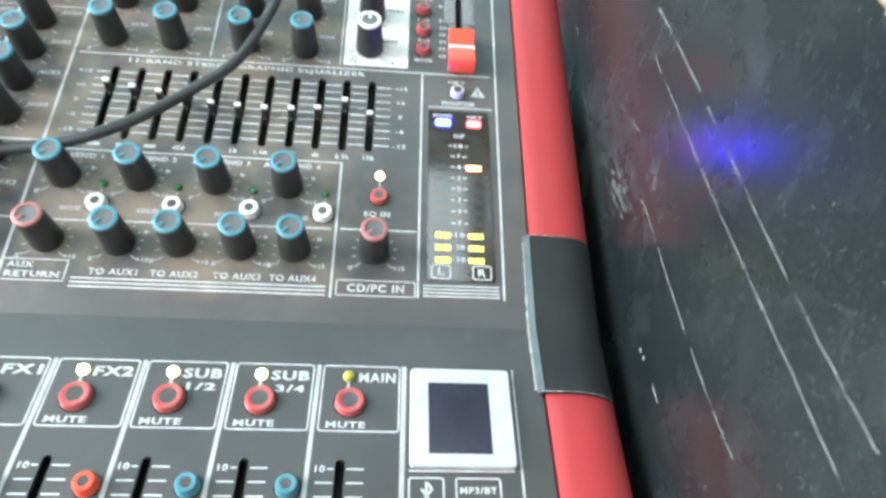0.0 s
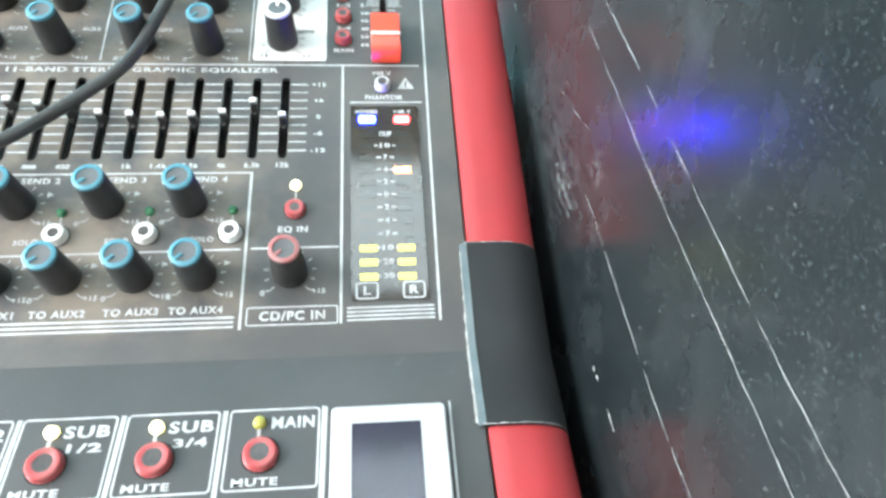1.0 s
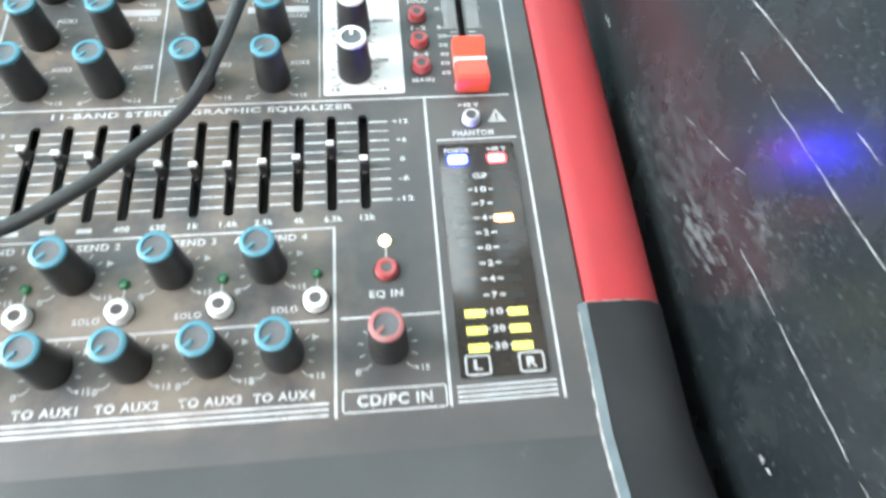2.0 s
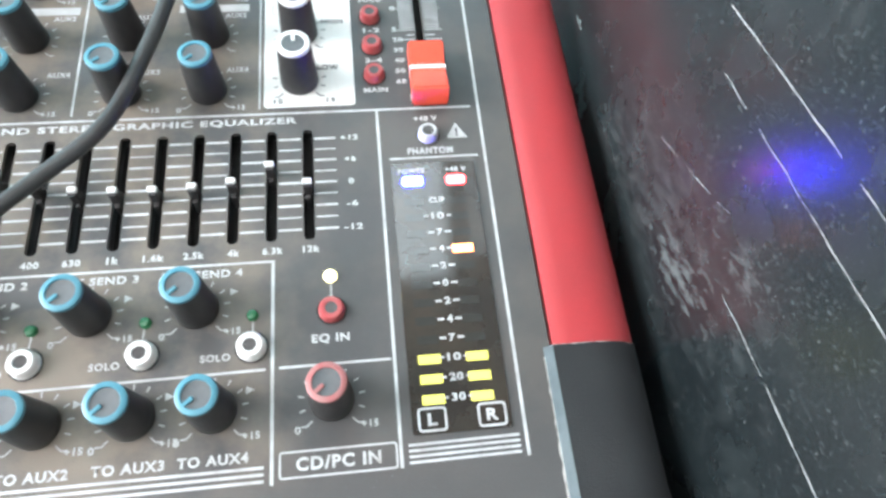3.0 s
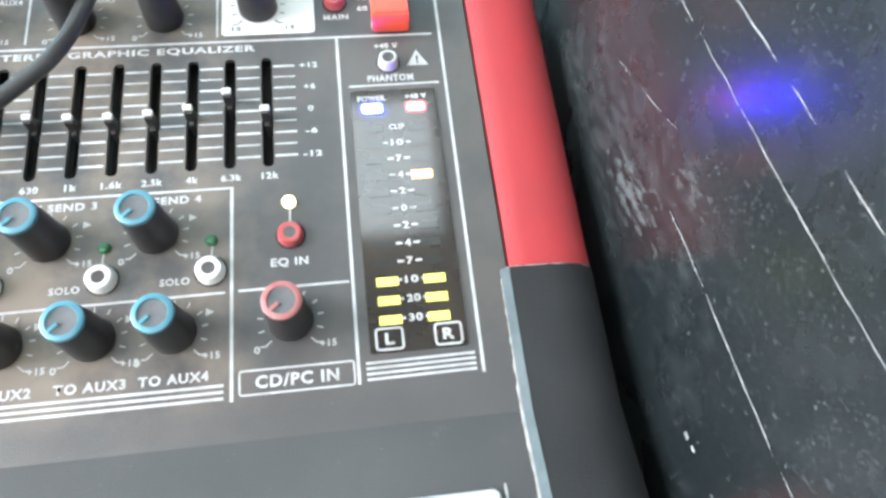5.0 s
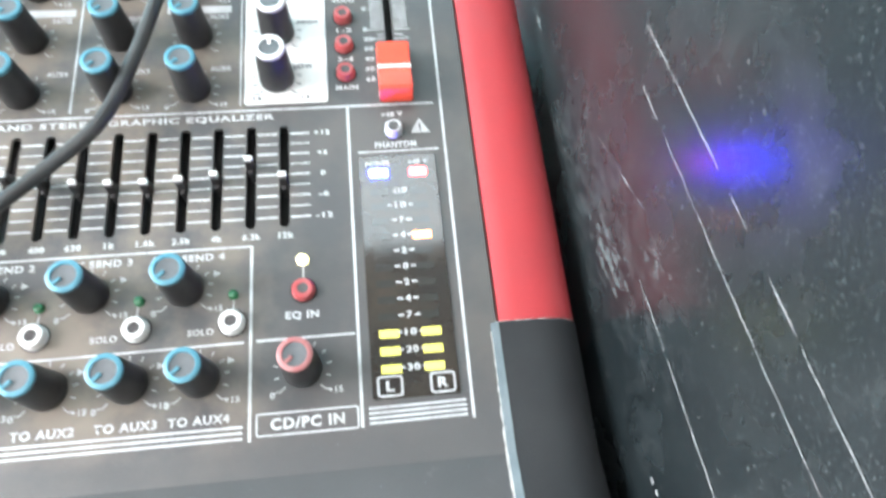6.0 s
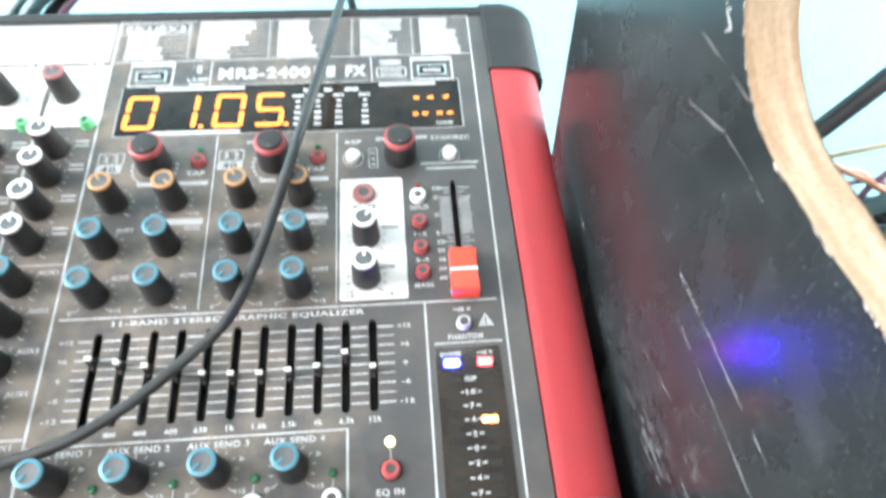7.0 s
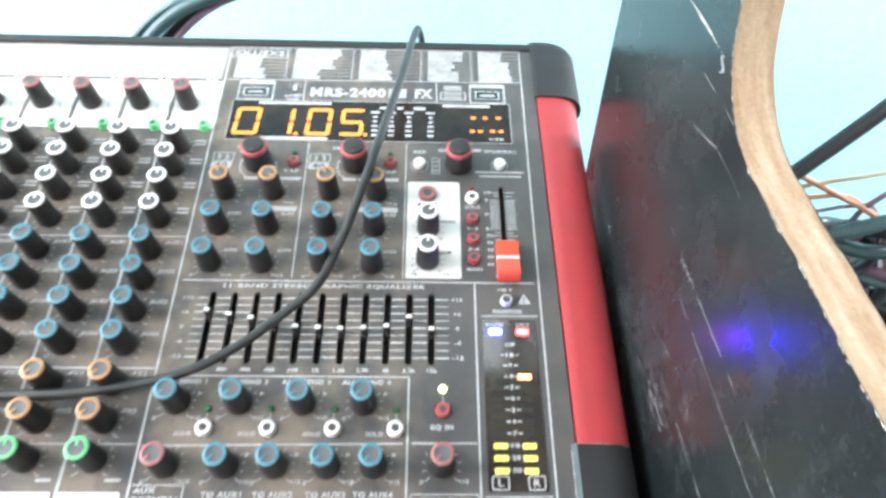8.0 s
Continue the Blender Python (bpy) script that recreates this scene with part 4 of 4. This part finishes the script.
def main_fader():
    x = 15.3
    ob = part("fader", rounded_plate(bmesh.new(), x - 1.0, x + 1.0, 9, 13, -5, 3, 0.6), KNOB, MIX, "red main fader cap with a white line")
    bm = bmesh.new()
    # side outline of the cap: hollowed towards its middle
    out = [(0.1, 1.2), (20.6, 1.2), (20.4, 6.0), (19.4, 7.6), (16.8, 7.0), (13.8, 5.6), (11.2, 5.2), (8.6, 5.8), (4.8, 7.4), (1.8, 7.6), (0.5, 6.2)]
    prism(bm, out, x - 5.3, x + 5.3)
    bmesh.ops.bevel(bm, geom=[e for e in bm.edges], offset=0.5 * MM, segments=2, affect="EDGES")
    part("fader_cap", bm, FADER, ob, smooth=40)
    bm = bmesh.new()
    box(bm, x - 5.4, x + 5.4, 10.6, 11.8, 1.5, 5.75, 0.1)
    part("white_line", bm, WHITE, ob)


main_fader()

# phantom power
button("red_white", 13.6, -9.8, word="white phantom power button")
label("+48 V", 13.4, -3.6, 6.8, 1.9)
label("PHANTOM", 13.8, -14.9, 13.0, 2.3)
bm = bmesh.new()
flat(bm, [(18.9, -10.9), (25.1, -10.9), (22.0, -5.5)])
part("warning_triangle", bm, PRINT, MIX)
label("!", 22.0, -8.9, 0.7, 3.0, PRINT_DARK, z=0.1)

# graphic equalizer
label("11-BAND STEREO GRAPHIC EQUALIZER", -69.9, -2.6, 92.6, 2.6)
for y, txt in ((-9.1, "12"), (-16.4, "6"), (-23.7, "0"), (-30.8, "6"), (-38.0, "12")):
    s = "" if txt == "0" else ("+" if y > -20 else "-")
    label(s + txt, -9.0, y, {1: 1.5, 2: 3.2, 3: 5.0}[len(s + txt)], 1.8)
    label(s + txt, -131.0, y, {1: 1.5, 2: 3.2, 3: 5.0}[len(s + txt)], 1.8, PRINT_GREY)
for x, txt in zip(EQ_X[3:], ("400", "630", "1k", "1.6k", "2.5k", "4k", "6.3k", "12k")):
    label(txt, x + 0.4, -44.0 + 0.1, {2: 3.0, 3: 4.4, 4: 5.2}[len(txt)], 2.0)
bm = bmesh.new()
for x in EQ_X[:3]:
    bar(bm, x - 2, -43.8, x + 2.2, -43.8, 1.5)
for k in range(9):
    y = -9.1 - 3.62 * k
    w = 0.65 if k % 2 == 0 else 0.45
    for x0, x1 in [(-127.0, EQ_X[0] - 1.9)] + [(a + 1.9, b - 1.9) for a, b in zip(EQ_X, EQ_X[1:])] + [(EQ_X[-1] + 1.9, -12.9)]:
        bar(bm, x0, y, x1, y, w)
part("panel_print", bm, PRINT, MIX)
bm = bmesh.new()
box(bm, -0.7, 0.7, -2.6, 2.4, -5.5, 0.4, 0.2)
box(bm, -1.15, 1.15, -1.5, 1.0, 0.2, 4.4, 0.3)
STEM = finish(bm, "slider", KNOB)
bm = bmesh.new()
box(bm, -1.2, 1.2, -0.7, 0.8, 4.0, 5.4, 0.3)
TIP = finish(bm, "slider_tip", WHITE)
for x, y in zip(EQ_X, (-16.2, -18.2, -19.9, -22.0, -23.8, -24.5, -24.9, -24.5, -23.5, -18.9, -24.8)):
    ob = part("slider", STEM, None, MIX, "black slider with a white tip", m=at(x, y - 1.3))
    part("slider_tip", TIP, None, ob)

# aux sends
for k, x in enumerate((-125.6, -100.0, -73.8, -48.4)):
    knob("blue", x, -59.6, 130, numbers=True)
    button("white", x + 13.3, -69.6, word="white solo button")
    led(LED_OFF_GREEN, x + 13.4, -61.4, 1.5, word="unlit green lamp")
    label("AUX SEND %d" % (k + 1), x + 0.4, -49.4, 20.6, 2.2)
    label("SOLO", x + 4.8, -71.6, 7.0, 1.9, PRINT_GREY)
    bm = bmesh.new()
    flat(bm, [(x + 7.8, -53.6), (x + 9.8, -54.6), (x + 7.8, -55.6)])
    part("printed_mark", bm, PRINT_GREY, MIX)
for k, x in enumerate((-101.6, -82.0, -61.7, -43.4)):
    knob("blue", x, -85.2, 130, numbers=True)
    label("TO AUX%d" % (k + 1), x + 0.3, -95.4, 15.6, 2.4)
    bm = bmesh.new()
    flat(bm, [(x + 7.2, -79.0), (x + 9.2, -80.0), (x + 7.2, -81.0)])
    part("printed_mark", bm, PRINT_GREY, MIX)
knob("dull", -124.8, -85.0, 130, numbers=True)
label("AUX", -130.6, -93.8, 8.4, 2.2)
label("RETURN", -126.2, -97.2, 17.0, 2.2)

# equalizer switch and player input
led(LED_WHITE, -15.7, -52.2, 1.7, word="lit warm white lamp")
button("flat_red", -15.6, -61.5, word="red equalizer switch")
label("EQ IN", -16.1, -68.8, 9.2, 2.6)
knob("dull", -16.3, -84.8, 130, numbers=True)
label("CD/PC IN", -15.2, -98.0, 19.2, 3.0)


def meter():
    ob = part("level_meter", rounded_plate(bmesh.new(), 2.0, 25.8, -94.2, -19.0, 0.02, 0.35, 0.8, 0.1), GLASS_DARK, MIX, "glossy dark level meter window with lit segments")
    rows = ["CLIP", "10", "7", "4", "2", "0", "2", "4", "7", "10", "20", "30"]
    off = bmesh.new()
    box(off, -2.7, 2.7, -1.1, 1.1, 0.36, 0.48)
    off = finish(off, "segment", SEG_OFF)
    shapes = {}
    for name, mat in (("y", LED_YELLOW), ("o", LED_ORANGE)):
        b = bmesh.new()
        box(b, -2.7, 2.7, -1.1, 1.1, 0.36, 0.56)
        shapes[name] = finish(b, "segment", mat)
    for k, txt in enumerate(rows):
        y = -31.5 - 4.95 * k
        if k == 0:
            label("CLIP", 14.0, y, 4.3, 1.9, z=0.4, bold=0.05)
        else:
            label(txt, 13.7, y, 1.6 if len(txt) == 1 else 3.4, 2.0, z=0.4)
            b = bmesh.new()
            bar(b, 10.6 - (0 if len(txt) == 1 else 0.6), y, 12.3 - (0 if len(txt) == 1 else 1.0), y, 0.6, 0.5)
            bar(b, 15.1 + (0 if len(txt) == 1 else 1.0), y, 16.8 + (0 if len(txt) == 1 else 0.6), y, 0.6, 0.5)
            part("printed_dash", b, PRINT, ob)
        for side, x in (("l", 7.6), ("r", 19.4)):
            me = off
            if k >= 9:
                me = shapes["y"]
            if side == "r" and k == 3:
                me = shapes["o"]
            part("segment", me, None, ob, m=at(x, y - 0.25))
    for x, mat, w in ((7.8, LED_BLUE, 5.8), (19.9, LED_RED, 5.4)):
        b = rounded_plate(bmesh.new(), x - w / 2, x + w / 2, -26.7, -23.7, 0.3, 0.7, 0.9)
        part("indicator", b, mat, ob)
    label("POWER", 7.8, -21.9, 7.6, 1.7, z=0.4)
    label("+48 V", 20.2, -21.8, 6.0, 1.7, z=0.4)
    b = bmesh.new()
    for x, txt in ((6.9, "L"), (21.2, "R")):
        frame_line(b, x - 3.2, x + 3.2, -93.4, -88.2, 0.55, 0.8, 0.5)
        label(txt, x, -90.8, 2.2 if txt == "L" else 2.8, 2.9, z=0.4)
    part("panel_print", b, PRINT, ob)


meter()


def display():
    ob = part("display", rounded_plate(bmesh.new(), -131.6, 22.6, 87.4, 117.2, 0.02, 0.35, 0.8, 0.1), DISPLAY_GLASS, MIX, "dark display window with lit orange digits")
    b = bmesh.new()
    frame_line(b, -131.6, 22.6, 87.4, 117.2, 0.5, 0.8, 0.4)
    part("panel_print", b, PRINT_GREY, ob)
    on = {"0": "abcdef", "1": "bc", "5": "afgcd"}
    slant = 0.05
    for digit, x, w in (("0", -121.6, 13.2), ("1", -103.0, 12.8), ("0", -82.6, 13.2), ("5", -64.6, 12.6)):
        h = 19.8
        for seg in on[digit]:
            b = bmesh.new()
            if seg in "agd":
                yy = {"a": h / 2 - 1, "g": 0, "d": -h / 2 + 1}[seg]
                pts = [(-w / 2 + 1.2, yy - 1.0), (w / 2 - 1.2, yy - 1.0), (w / 2 - 0.4, yy), (w / 2 - 1.2, yy + 1.0), (-w / 2 + 1.2, yy + 1.0), (-w / 2 + 0.4, yy)]
            else:
                sx = -1 if seg in "ef" else 1
                y0, y1 = (0.5, h / 2 - 0.6) if seg in "fb" else (-h / 2 + 0.6, -0.5)
                xx = sx * (w / 2 - 0.9)
                pts = [(xx - 1.0, y0 + 0.6), (xx, y0), (xx + 1.0, y0 + 0.6), (xx + 1.0, y1 - 0.6), (xx, y1), (xx - 1.0, y1 - 0.6)]
            flat(b, [(x + px + slant * py, 101.2 + py) for px, py in pts], 0.5)
            part("digit_segment", b, LED_DIGIT, ob)
    for x in (-94.4, -57.0):
        b = lathe(bmesh.new(), [(1.0, 0.4), (1.0, 0.5)], 14)
        part("digit_dot", b, LED_DIGIT, ob, m=at(x, 92.2))
    for x, y in ((2.1, 106.0), (8.7, 106.0), (16.0, 106.2), (1.3, 96.0), (5.6, 96.0), (12.4, 96.2), (17.0, 96.2)):
        b = bmesh.new()
        box(b, x - 1.2, x + 1.2, y - 0.7, y + 0.7, 0.36, 0.52)
        part("digit_segment", b, LED_DIGIT, ob)
    b = bmesh.new()
    for x in (-52.0, -43.0, -33.5, -21.5):
        for k in range(6):
            ww = 2.9 if k == 0 else 1.2 + 0.6 * (k > 2)
            bar(b, x - ww, 109 - 3.4 * k, x + ww * 0.8, 109 - 3.4 * k, 1.5, 0.45)
    for x0, x1, y in ((-117, -77, 115.2), (-117, -77, 88.9), (-15, 11.6, 115.0), (-50, -46, 112.4), (-40.5, -36.8, 112.4), (-31, -24.6, 112.4)):
        bar(b, x0, y, x1, y, 2.0, 0.45)
    part("panel_print", b, PRINT, ob)
    label("USB", 14.2, 90.2, 7.6, 1.8, z=0.4)


display()


def top_row():
    for x0 in (-130.0, 0.8):
        b = bmesh.new()
        frame_line(b, x0, x0 + 19.4, 118.0, 132.6, 0.9, 0.6)
        bar(b, x0, 131.4, x0 + 19.4, 131.4, 2.2)
        part("panel_print", b, PRINT, MIX)
        ob = part("usb_socket", rounded_plate(bmesh.new(), x0 + 2.8, x0 + 16.6, 120.6, 127.0, 0.02, 0.5, 0.4), METAL, MIX, "metal usb socket")
        b = bmesh.new()
        box(b, x0 + 3.6, x0 + 15.8, 121.3, 126.3, 0.5, 0.6)
        part("socket_mouth", b, HOLE, ob)
        b = bmesh.new()
        box(b, x0 + 5.4, x0 + 14.0, 122.4, 124.2, 0.6, 0.9)
        part("socket_tongue", b, PRINT_GREY, ob)
    label("MRS-2400", -68.4, 124.6, 42.6, 7.4, bold=0.05)
    label("FX", -25.6, 124.6, 10.0, 7.4, bold=0.05)
    b = bmesh.new()
    for x in (-45.6, -39.6):
        flat(b, [(x, 121.0), (x + 4.2, 121.0), (x + 4.2, 128.2), (x, 128.2)])
    part("panel_print", b, PRINT_GREY, MIX)
    label("LAMP", -98.8, 121.4, 9.6, 2.4)
    b = bmesh.new()
    bar(b, -102.5, 118.4, -95.5, 118.4, 1.4)
    bar(b, -98.8, 125.5, -98.8, 130.2, 2.4)
    for a in range(0, 181, 36):
        bar(b, -98.8 + 2.6 * math.cos(radians(a)), 128.6 + 2.6 * math.sin(radians(a)), -98.8 + 3.6 * math.cos(radians(a)), 128.6 + 3.6 * math.sin(radians(a)), 0.5)
    frame_line(b, -15.8, -2.0, 120.2, 126.2, 0.9, 1.0)
    for y in (122.0, 124.4, 128.4):
        bar(b, -14.2, y, -4.0, y, 1.2)
    bar(b, -14.5, 130.4, -4.0, 130.4, 2.0)
    part("panel_print", b, PRINT_GREY, MIX)


top_row()


def effect_table():
    r = random.Random(21)
    cols = [(-138.8, -106.2), (-105.4, -68.0), (-67.2, -28.0), (-27.2, 1.6), (2.4, 30.2)]
    pale, dark = bmesh.new(), bmesh.new()
    n = 9
    for ci, (xa, xb) in enumerate(cols):
        run = r.uniform(0.55, 0.8)
        for k in range(n):
            y = 159.4 - 2.86 * k
            if ci == 0 and k < 2:
                continue
            if k % 3 == 0:
                run = r.uniform(0.45, 0.85)
            w = (xb - xa - 4.6) * min(0.97, run + r.uniform(-0.05, 0.05))
            flat(pale, [(xa, y - 0.3), (xa + 1.0, y - 0.3), (xa + 1.0, y + 0.3), (xa, y + 0.3)])
            flat(pale, [(xa + 3.8, y - 1.32), (xa + 3.8 + w, y - 1.32), (xa + 3.8 + w, y + 1.32), (xa + 3.8, y + 1.32)])
            bar(pale, xa + 3.8 + w, y + 1.3, xb, y + 1.3, 0.3)
            x = xa + 4.6
            while x < xa + 2.6 + w:
                ln = r.uniform(0.8, 3.0)
                if r.random() < 0.6:
                    bar(dark, x, y, min(x + ln, xa + 3.4 + w), y, 0.7, 0.22)
                x += ln + r.uniform(0.6, 4.0)
        if ci:
            bar(pale, xa - 0.4, 160.6, xa - 0.4, 135.0, 0.5)
    frame_line(pale, -138.6, -106.6, 152.4, 160.0, 0.6, 0.6)
    tagged(part("effect_table", pale, PRINT_GREY, MIX, "pale printed table of effects"), kind="stuff")
    part("panel_print", dark, material("print_mid", (0.17, 0.18, 0.18), 0.5), MIX)
    label("FX1/FX2", -122.4, 156.2, 28.6, 4.4)


effect_table()

# ---- lower panel
for x, txt in zip(LOW_X + [LOW_X[0] - 26 * k for k in (1, 2, 3)], ("FX2", "SUB", "SUB", "MAIN", "FX1", "", "")):
    b = bmesh.new()
    frame_line(b, x - 7.2, x + 16.0, -38.0, -16.2, 0.55, 1.0)
    for k in range(16):
        y = -49.4 - 3.95 * k
        bar(b, x - 6.4 + (3.0 if k == 0 else 0), y, x - 1.7, y, 0.55)
        bar(b, x + 1.9, y, x + 6.6, y, 0.55)
    part("panel_print", b, PRINT, MIX, m=LOWER)
    b = bmesh.new()
    bar(b, x + 17.5, -16.0, x + 16.9, -115, 1.3)
    part("panel_print", b, PRINT_GREY, MIX, m=LOWER)
    led(LED_DIM if txt == "MAIN" else LED_WHITE, x + 0.5, -20.0, 1.8, LOWER, "dim yellow lamp" if txt == "MAIN" else "lit warm white lamp")
    b = bmesh.new()
    bar(b, x + 0.5, -21.5, x + 0.5, -25, 0.9)
    part("panel_print", b, PRINT_GREY, MIX, m=LOWER)
    button("mute", x + 1.5, -28.9, LOWER, "red mute button")
    label("MUTE", x + 0.6, -36.0, 11.4, 2.1, base=LOWER)
    if txt:
        label(txt, x + 9.2, -20.1, 11.4 if txt != "MAIN" else 11.2, 3.4, base=LOWER)
    if x in (LOW_X[1], LOW_X[2]):
        label("1/2" if x == LOW_X[1] else "3/4", x + 9.5, -24.6, 8.6, 2.5, base=LOWER)
    label("10", x - 5.4, -49.4, 2.8, 2.0, base=LOWER)
    if txt != "MAIN":
        button("orange" if txt == "FX2" else "blue", x + 12.7, -54.9, LOWER, "orange-red push button" if txt == "FX2" else "blue push button")
for x in LOW_X + [LOW_X[0] - 26 * k for k in (1, 2, 3)]:
    part("slot_liner", box(bmesh.new(), x - 2.2, x + 2.2, -116, -45.6, -6.9, -6.0), HOLE, MIX, m=LOWER)
b = bmesh.new()
bar(b, -5.4, -15.8, -5.8, -115, 0.7)
bar(b, 29.0, -16.0, 28.4, -115, 0.6)
bar(b, -3.3, -49.6, 26.8, -49.4, 0.6)
frame_line(b, -3.2, 6.4, -62, -51.6, 0.55, 0.8)
frame_line(b, 9.9, 22.3, -62, -51.6, 0.55, 0.8)
for p, q in zip([(0.2, -54.6), (3.2, -58.8), (1.6, -60.6), (1.6, -52.8), (3.2, -54.6)], [(3.2, -58.8), (1.6, -60.6), (1.6, -52.8), (3.2, -54.6), (0.2, -58.8)]):
    bar(b, *p, *q, 0.8)
part("panel_print", b, PRINT, MIX, m=LOWER)
label("MP3/BT", 16.1, -55.0, 10.4, 2.0, base=LOWER)


rnd = random.Random(29)
b = bmesh.new()
for _ in range(60):
    x, y, d = rnd.uniform(-140, 36), rnd.uniform(-15.5, -1), rnd.uniform(0.08, 0.3)
    flat(b, [(x - d, y), (x, y - d * 0.7), (x + d * rnd.uniform(0.4, 1.6), y), (x, y + d * 0.7)], 0.15)
tagged(part("dust_specks", b, SCUFF, MIX, m=LOWER), kind="stuff")
b = bmesh.new()
for _ in range(90):
    x, y, d = rnd.uniform(-140, 36), rnd.uniform(-110.5, -100) if _ % 2 else rnd.uniform(-100, 0), rnd.uniform(0.08, 0.24)
    flat(b, [(x - d, y), (x, y - d * 0.7), (x + d * rnd.uniform(0.4, 1.6), y), (x, y + d * 0.7)], 0.17)
tagged(part("dust_specks", b, SCUFF, MIX), kind="stuff")


def small_screen():
    ob = part("screen_bezel", rounded_plate(bmesh.new(), -3.8, 26.8, -48.8, -17.0, 0.05, 2.0, 1.6, 0.4), BEZEL, MIX, "white bezel of the small dark screen", m=LOWER @ at(0.7, -0.2))
    b = bmesh.new()
    box(b, 1.6, 19.9, -45.0, -22.2, 1.9, 2.08, 0.04)
    part("screen", b, SCREEN, ob, "dark glossy screen")


small_screen()

# ---------------------------------------------------------------- cables


def cable(name, pts, radius, mat, label_text, m=WORLD, group=""):
    ob = new(name, finish(sweep(bmesh.new(), pts, radius), name, mat, 60))
    ob.matrix_basis = m
    return tagged(ob, label_text, "cable", group)


cable("cable", [(-20, 205, -150), (-24, 190, -60), (-27, 181, -12), (-29, 175, 4), (-31, 168, 8.5), (-35, 140, 14), (-38.6, 116, 17), (-45.2, 83, 18.5), (-52, 52, 18), (-57.1, 34.1, 14.5), (-63.7, 12.9, 11.6),
                (-72.1, -7.4, 9.2), (-86.1, -21.4, 7.6), (-103.2, -36.7, 7.4), (-123.5, -48.7, 7.6), (-149.3, -55.4, 7.9), (-170.4, -58.1, 7.9), (-193, -58.7, 7.7), (-236, -58.7, 7.5), (-300, -56, 7.0)],
      2.15, CABLE, "black rubber cable lying across the mixer")
# a loose bundle rising behind the mixer
for mat, dx, dy, dz, r, text in ((WIRE_TEAL, 0, 0, 0, 4.2, "teal grey cable behind the mixer"), (WIRE_TEAL, -7, 4, 3, 2.4, "thin teal cable behind the mixer"),
                                 (WIRE_BLACK, 6, 6, -5, 3.4, "black cable behind the mixer"), (WIRE_PURPLE, 12, 3, -7, 2.4, "thin purple cable behind the mixer")):
    cable("cable", [(-310 + dx, 216 + dy, -118 + r), (-270 + dx, 208 + dy, -60 + dz), (-234 + dx, 200 + dy, 14 + dz), (-211 + dx, 199 + dy, 46 + dz), (-190 + dx * 0.4, 200 + dy, 64 + dz * 1.4),
                    (-166, 202 + dy, 75 + dz), (-140, 206 + dy, 83 + dz * 0.6), (-100, 222, 100 + dz), (20, 300, 140 + dz), (180, 420, 190), (300, 618, 230)], r, mat, text, BOARD_POSE, "cables behind the mixer")

# cables beyond the side board
cable("cable", [(92, 66, -112), (100, 58, -60), (116, 52, -18), (163, 50, 34), (197, 50, 71), (260, 54, 139), (340, 70, 220), (480, 160, 320), (620, 618, 380)], 4.2, WIRE_BLACK, "thick black cable rising beyond the board", BOARD_POSE)
for pts, r, mat, text in (
        ([(96, 60, -40), (130, 54, 12), (172, 50, 27), (211, 50, 35), (280, 60, 44), (340, 80, -20), (360, 90, -112)], 1.1, WIRE_TAN, "thin tan wire beyond the board"),
        ([(100, 70, -60), (128, 56, 40), (150, 51, 40), (168, 50, 32), (188, 49, 22.5), (208, 48, 13), (232, 50, -6), (260, 60, -60)], 1.5, WIRE_ORANGE, "thin orange wire beyond the board"),
        ([(98, 62, -50), (140, 54, 12), (175, 50, 20), (194, 50, 21), (206, 49, 15), (222, 50, 2), (250, 60, -50)], 1.2, WIRE_ORANGE, "thin brown wire beyond the board"),
        ([(98, 72, -40), (150, 56, 4), (182, 52, 10.5), (198, 50, 15), (216, 52, 10), (240, 60, -40)], 1.0, WIRE_PURPLE, "thin violet wire beyond the board"),
        ([(196, 54, -30), (203, 50, 6), (209, 49, 18), (222, 50, 26), (250, 58, 20), (290, 70, -60)], 1.5, WIRE_PURPLE, "thin violet wire beyond the board"),
        ([(98, 64, -50), (150, 54, -6), (184, 46, -1), (204, 44, 5), (226, 44, 12), (262, 50, 14), (330, 60, -50)], 4.2, WIRE_TEAL, "thick teal cable beyond the board")):
    cable("cable", pts, r, mat, text, BOARD_POSE, "cable tangle")
r_pile = random.Random(8)
for k in range(26):
    z = -112 + 4.3 * k
    pts = [(96 + 8 * r_pile.random(), 60 + r_pile.uniform(-30, 40), max(-113, z - 25))]
    for x in (140, 180, 215, 250, 290, 330):
        drop = 0 if 150 < x < 300 else 14
        pts.append((x, 52 + r_pile.uniform(-26, 32), max(-113, z + r_pile.uniform(-7, 7) - drop)))
    pts.append((380, 60 + r_pile.uniform(-60, 60), -113))
    cable("cable", pts, r_pile.uniform(2.6, 4.4), (WIRE_BLACK, WIRE_BLACK, WIRE_PURPLE, WIRE_TEAL)[k % 4], "dark cable in a tangled pile", BOARD_POSE, "cable tangle")
